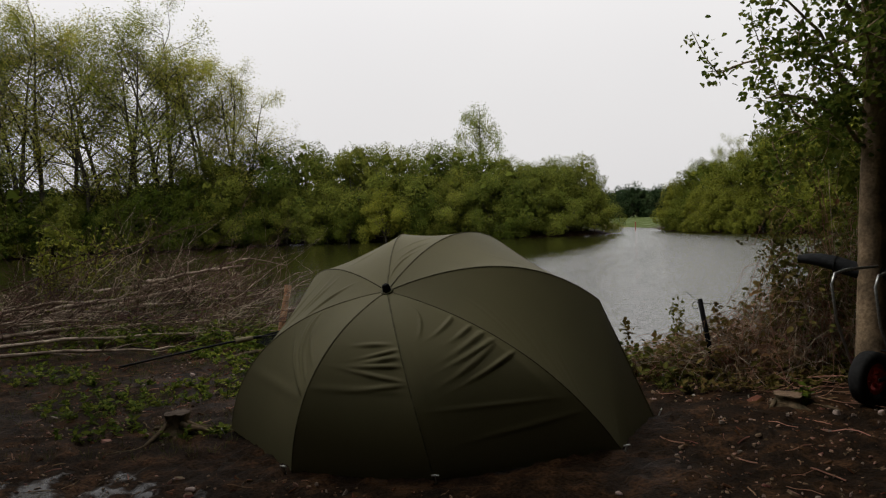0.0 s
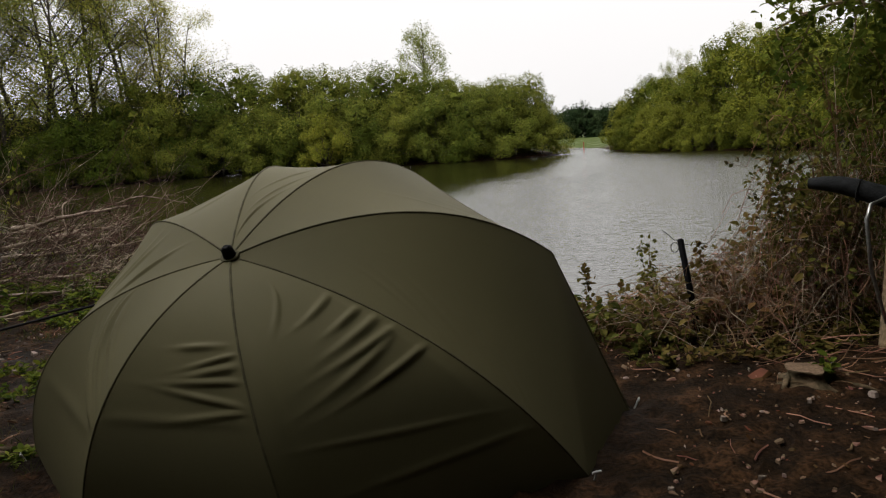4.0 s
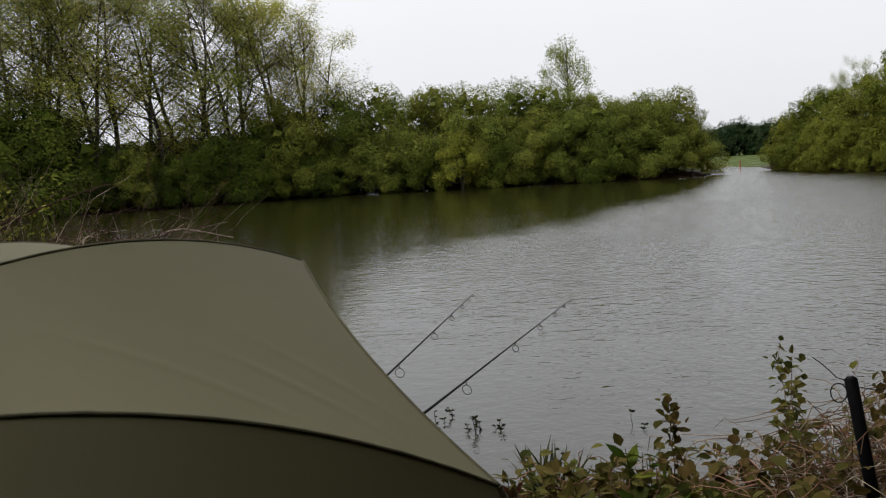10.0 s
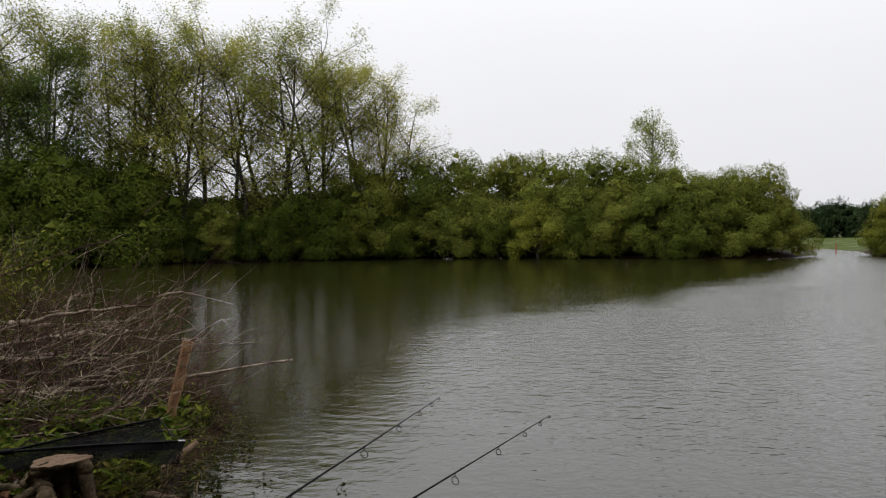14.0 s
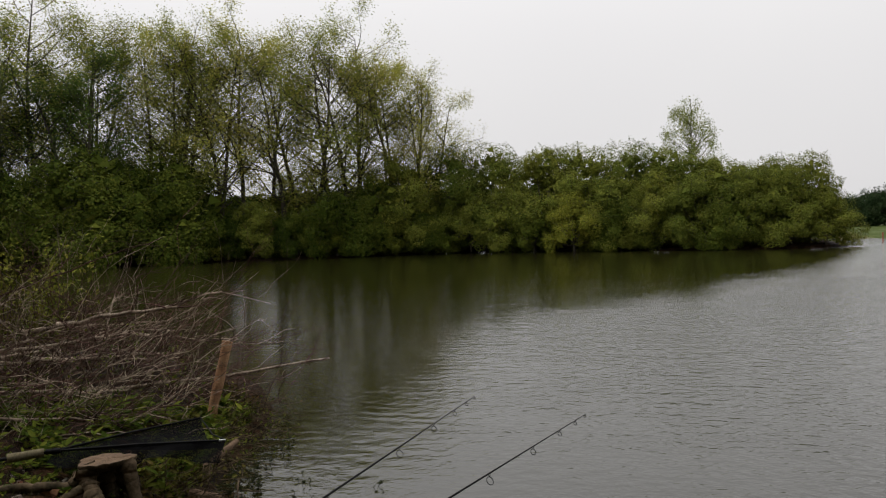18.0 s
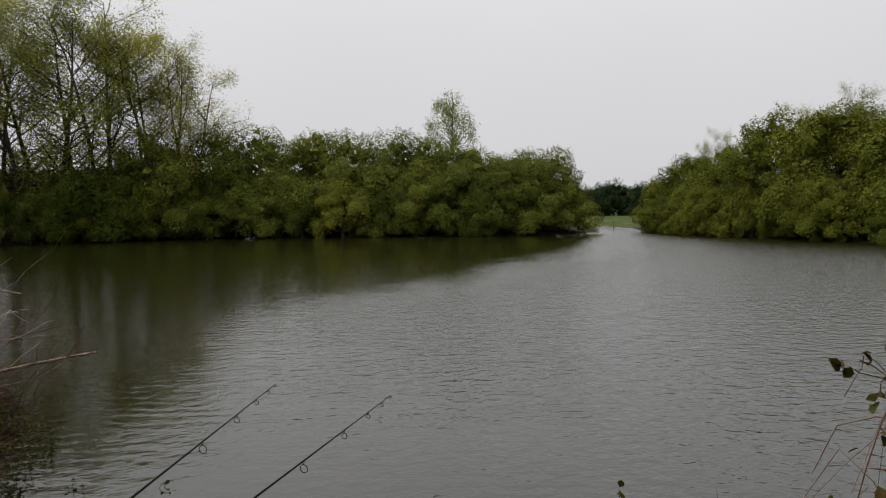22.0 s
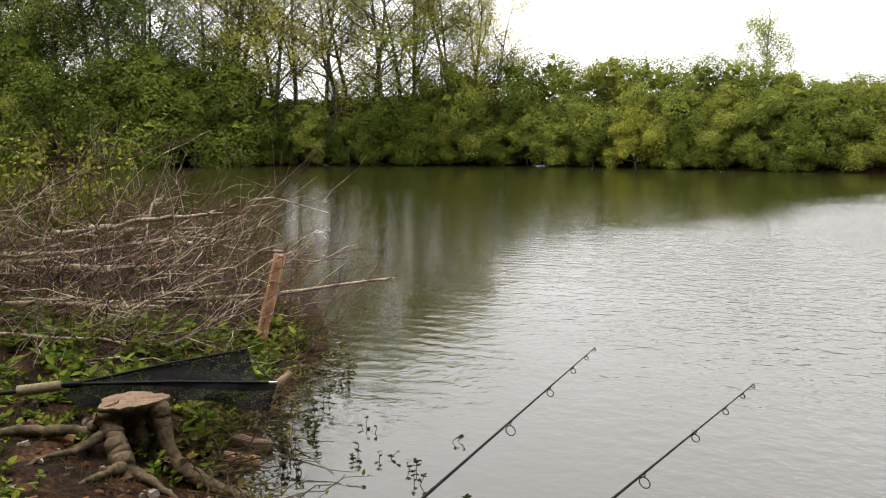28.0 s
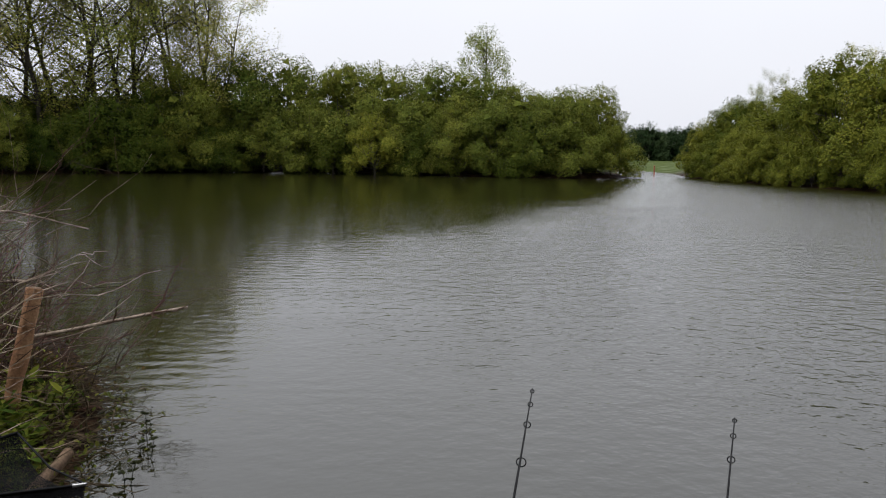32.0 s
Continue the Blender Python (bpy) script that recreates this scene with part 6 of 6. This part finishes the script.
# reddish water plants in the shallows
SH = [(-1.35, 10.0), (-1.4, 10.35), (-1.5, 10.6), (-1.05, 10.6), (-1.6, 10.95), (-0.95, 10.1), (-0.75, 10.2), (-0.5, 10.65), (-0.4, 9.92), (-1.15, 9.85), (-1.65, 11.4), (-1.75, 11.7), (0.28, 9.4), (0.35, 9.48), (0.42, 9.62), (0.66, 9.3), (0.74, 9.35), (0.62, 9.42), (0.82, 9.34), (-0.5, 10.1), (-0.2, 9.6), (-0.05, 9.7), (1.25, 8.75), (1.8, 9.3), (-1.55, 10.25), (-1.48, 10.45)]
g = np.random.default_rng(110)
for k, (x, y) in enumerate(SH):
    t = thing("water_mint", "dark upright water plant standing in the shallows", "water plant", "water plants")
    b, lb = Build(), Build()
    for s in range(2 if k % 3 else 3):
        h = g.uniform(0.04, 0.20) if x < -1.1 else g.uniform(0.02, 0.09)
        p = crooked((x + g.normal() * 0.03, y + g.normal() * 0.03, WATER - 0.12), (x + g.normal() * 0.05, y + g.normal() * 0.05, WATER + h), 6, 0.008, g)
        b.tube(p, np.linspace(0.004, 0.002, 6), 4)
        for lev in (3, 4, 5, 5) if x < -1.1 else sorted(g.choice((2, 3, 4, 5), 2, replace=False)) + [5]:
            m = int(g.integers(2, 6)) + 2 * (x < -1.1)
            a = g.uniform(0, 6.28) + np.arange(m) * 1.05
            d = np.stack((np.cos(a), np.sin(a), np.full(m, 0.35)), 1)
            lb.blades(np.repeat(p[lev][None], m, 0), d, g.uniform(0.016, 0.042, m), g, ratio=0.55)
    part("stem", b, M_WATERPLANT, t)
    part("leaves", lb, M_WATERPLANT, t)
# sedge tufts and grass


def tufts(name, label, spots, seed, h, blades_each, material=M_GRASS, spread=0.5):
    g = np.random.default_rng(seed)
    lb = Build()
    for x, y in spots:
        m = int(blades_each * g.uniform(0.6, 1.4))
        a = g.uniform(0, 6.283, m)
        d = np.stack((np.cos(a) * spread, np.sin(a) * spread, np.ones(m)), 1) + g.normal(size=(m, 3)) * 0.2
        q = np.stack((x + np.cos(a) * 0.02, y + np.sin(a) * 0.02, np.full(m, gz(x, y) - 0.01)), 1)
        lb.blades(q, d, h * g.uniform(0.4, 1.2, m), g, ratio=0.045, fold=0.3)
    return solo(name, lb, material, label, "grass", kind="stuff")


tufts("sedge_tuft", "green sedge tuft on the water's edge", [(1.16, 8.32), (1.22, 8.36), (1.10, 8.30), (1.28, 8.3)], 120, 0.32, 26)
tufts("bank_grass", "short sparse grass on the muddy bank", scatter(3400, 121, -8.5, -1.5, 5.0, 11.5, lambda q: wave2(q[:, 0], q[:, 1], 14, 1.3) > -0.15), 122, 0.075, 8)
tufts("field_reeds", "pale dry reeds where the channel meets the field", [(x, y) for x in np.arange(15.6, 19.0, 0.16) for y in (79.5, 80.3, 81.0)], 123, 1.1, 12, M_REED, 0.25)

# ---- litter ----


def bits(n, seed, x0, x1, y0, y1, size, thick, material, name, label, category, keep=None, rough=0.25):
    """Small flat angular pieces lying on the ground, joined."""
    g = np.random.default_rng(seed)
    q = scatter(n, seed + 1, x0, x1, y0, y1, keep)
    z = ground_z(q[:, 0], q[:, 1])
    b = Build()
    for (x, y), zz in zip(q, z):
        s = size * g.lognormal(0, 0.45)
        k = 6
        u = np.sort(g.uniform(0, 6.283, k)) if g.uniform() < 0.6 else np.arange(k) * 1.047 + g.normal(size=k) * 0.1
        r = s * g.uniform(0.6, 1.1, k)
        rot, el = g.uniform(0, 6.283), g.uniform(0.4, 1.0)
        px, py = np.cos(u) * r, np.sin(u) * r * el
        c, w = np.cos(rot), np.sin(rot)
        tilt = g.normal() * rough
        X, Y = px * c - py * w, px * w + py * c
        low = np.stack((x + X, y + Y, zz - 0.004 + X * tilt), 1)
        t = thick * s
        up = np.stack((x + X * 0.75, y + Y * 0.75, zz + t + X * tilt), 1)
        f = [(i, (i + 1) % k, k + (i + 1) % k, k + i) for i in range(k)]
        b.add(np.concatenate((low, up)), f)
        b.add(up, [tuple(range(k))])
    return solo(name, b, material, label, category, kind="stuff")


bits(700, 130, -3.5, 4.2, 2.2, 6.8, 0.015, 0.6, M_STONE, "pale_pebbles", "pale pebbles and shell bits trodden into mud", "stones", off_tent)
bits(650, 140, -3.5, 4.5, 2.2, 6.9, 0.022, 0.2, M_CHIP, "wood_chips", "pale and red wood chips on the mud", "wood chips", off_tent)
bits(2400, 150, -7, 5, 2.2, 9.5, 0.022, 0.12, M_DRYLEAF, "fallen_leaves", "brown fallen leaves on the bank", "leaves", off_tent, 0.5)
bits(260, 160, -3.2, 0.5, 7.2, 9.6, 0.02, 0.5, M_STONE, "shore_gravel", "small stones along the wet margin", "stones", off_tent)
bits(1700, 190, -3.8, 0.6, 6.9, 9.6, 0.016, 0.12, M_DRYLEAF, "bank_leaf_litter", "brown leaf litter round the stump", "leaves", off_tent, 0.5)
bits(3600, 195, -3.5, 4.4, 2.2, 6.8, 0.010, 0.4, M_CHIP, "wood_crumbs", "fine pale wood crumbs in the mud", "wood chips", off_tent)
gs = np.random.default_rng(170)
STONES = [(x, y, r * 0.45) for x, y, r in [(-0.98, 4.0, 0.045), (-1.55, 4.35, 0.06), (0.9, 3.95, 0.04), (2.1, 5.2, 0.035), (1.95, 5.95, 0.04), (1.62, 5.9, 0.035), (3.0, 4.9, 0.04), (-2.25, 9.0, 0.055), (0.35, 3.6, 0.035), (1.2, 8.28, 0.09), (1.02, 8.26, 0.10), (-0.2, 3.75, 0.03)]]
for x, y, r in STONES:
    bm = bmesh.new()
    bmesh.ops.create_icosphere(bm, subdivisions=2, radius=r)
    for v in bm.verts:
        v.co = Vector((v.co.x * 1.2, v.co.y * 0.9, v.co.z * 0.55)) * (1 + 0.35 * noise.noise(v.co * 30 + Vector((x, y, 0)) * 7))
    o = solo("stone", bm, M_STONE, "rough pale stone half sunk in mud", "stone", "stones on the bank", smooth=False)
    o.matrix_world = pose(x, y, gz(x, y) + r * 0.2, 0, 0, gs.uniform(0, 360))
lt = Build()
for x, y in scatter(620, 171, -4, 4.5, 2.0, 9.6, off_tent):
    a, ln = gs.uniform(0, 6.28), gs.uniform(0.04, 0.26)
    e = (x + np.cos(a) * ln, y + np.sin(a) * ln)
    p = crooked((x, y, gz(x, y) + 0.006), (*e, gz(*e) + 0.006), 4, 0.012, gs)
    lt.tube(p, gs.uniform(0.0015, 0.005), 4)
solo("fallen_twigs", lt, M_STALK, "short dead twigs lying on the mud", "twigs", kind="stuff")
lt = Build()
for x, y in scatter(120, 173, 2.2, 4.6, 5.5, 6.5):
    a, ln = gs.normal() * 0.5, gs.uniform(0.15, 0.7)
    e = (x + np.cos(a) * ln, y + np.sin(a) * ln)
    p = crooked((x, y, gz(x, y) + gs.uniform(0.005, 0.06)), (*e, gz(*e) + gs.uniform(0.005, 0.08)), 5, 0.02, gs)
    lt.tube(p, gs.uniform(0.0015, 0.005), 4)
solo("dead_stems_litter", lt, M_STALK, "flattened dead bramble stems below the thicket", "twigs", kind="stuff")
mk = thing("water_marker", "thin red and white marker post standing in the lake", "marker post")
b = Build()
b.tube([(17.4, 70, WATER - 0.5), (17.4, 70, WATER + 0.75)], 0.05, 8)
part("shaft", b, M_MARKER, mk)

for o in STORE:
    for c in (*o.children_recursive, o):
        bpy.data.objects.remove(c)
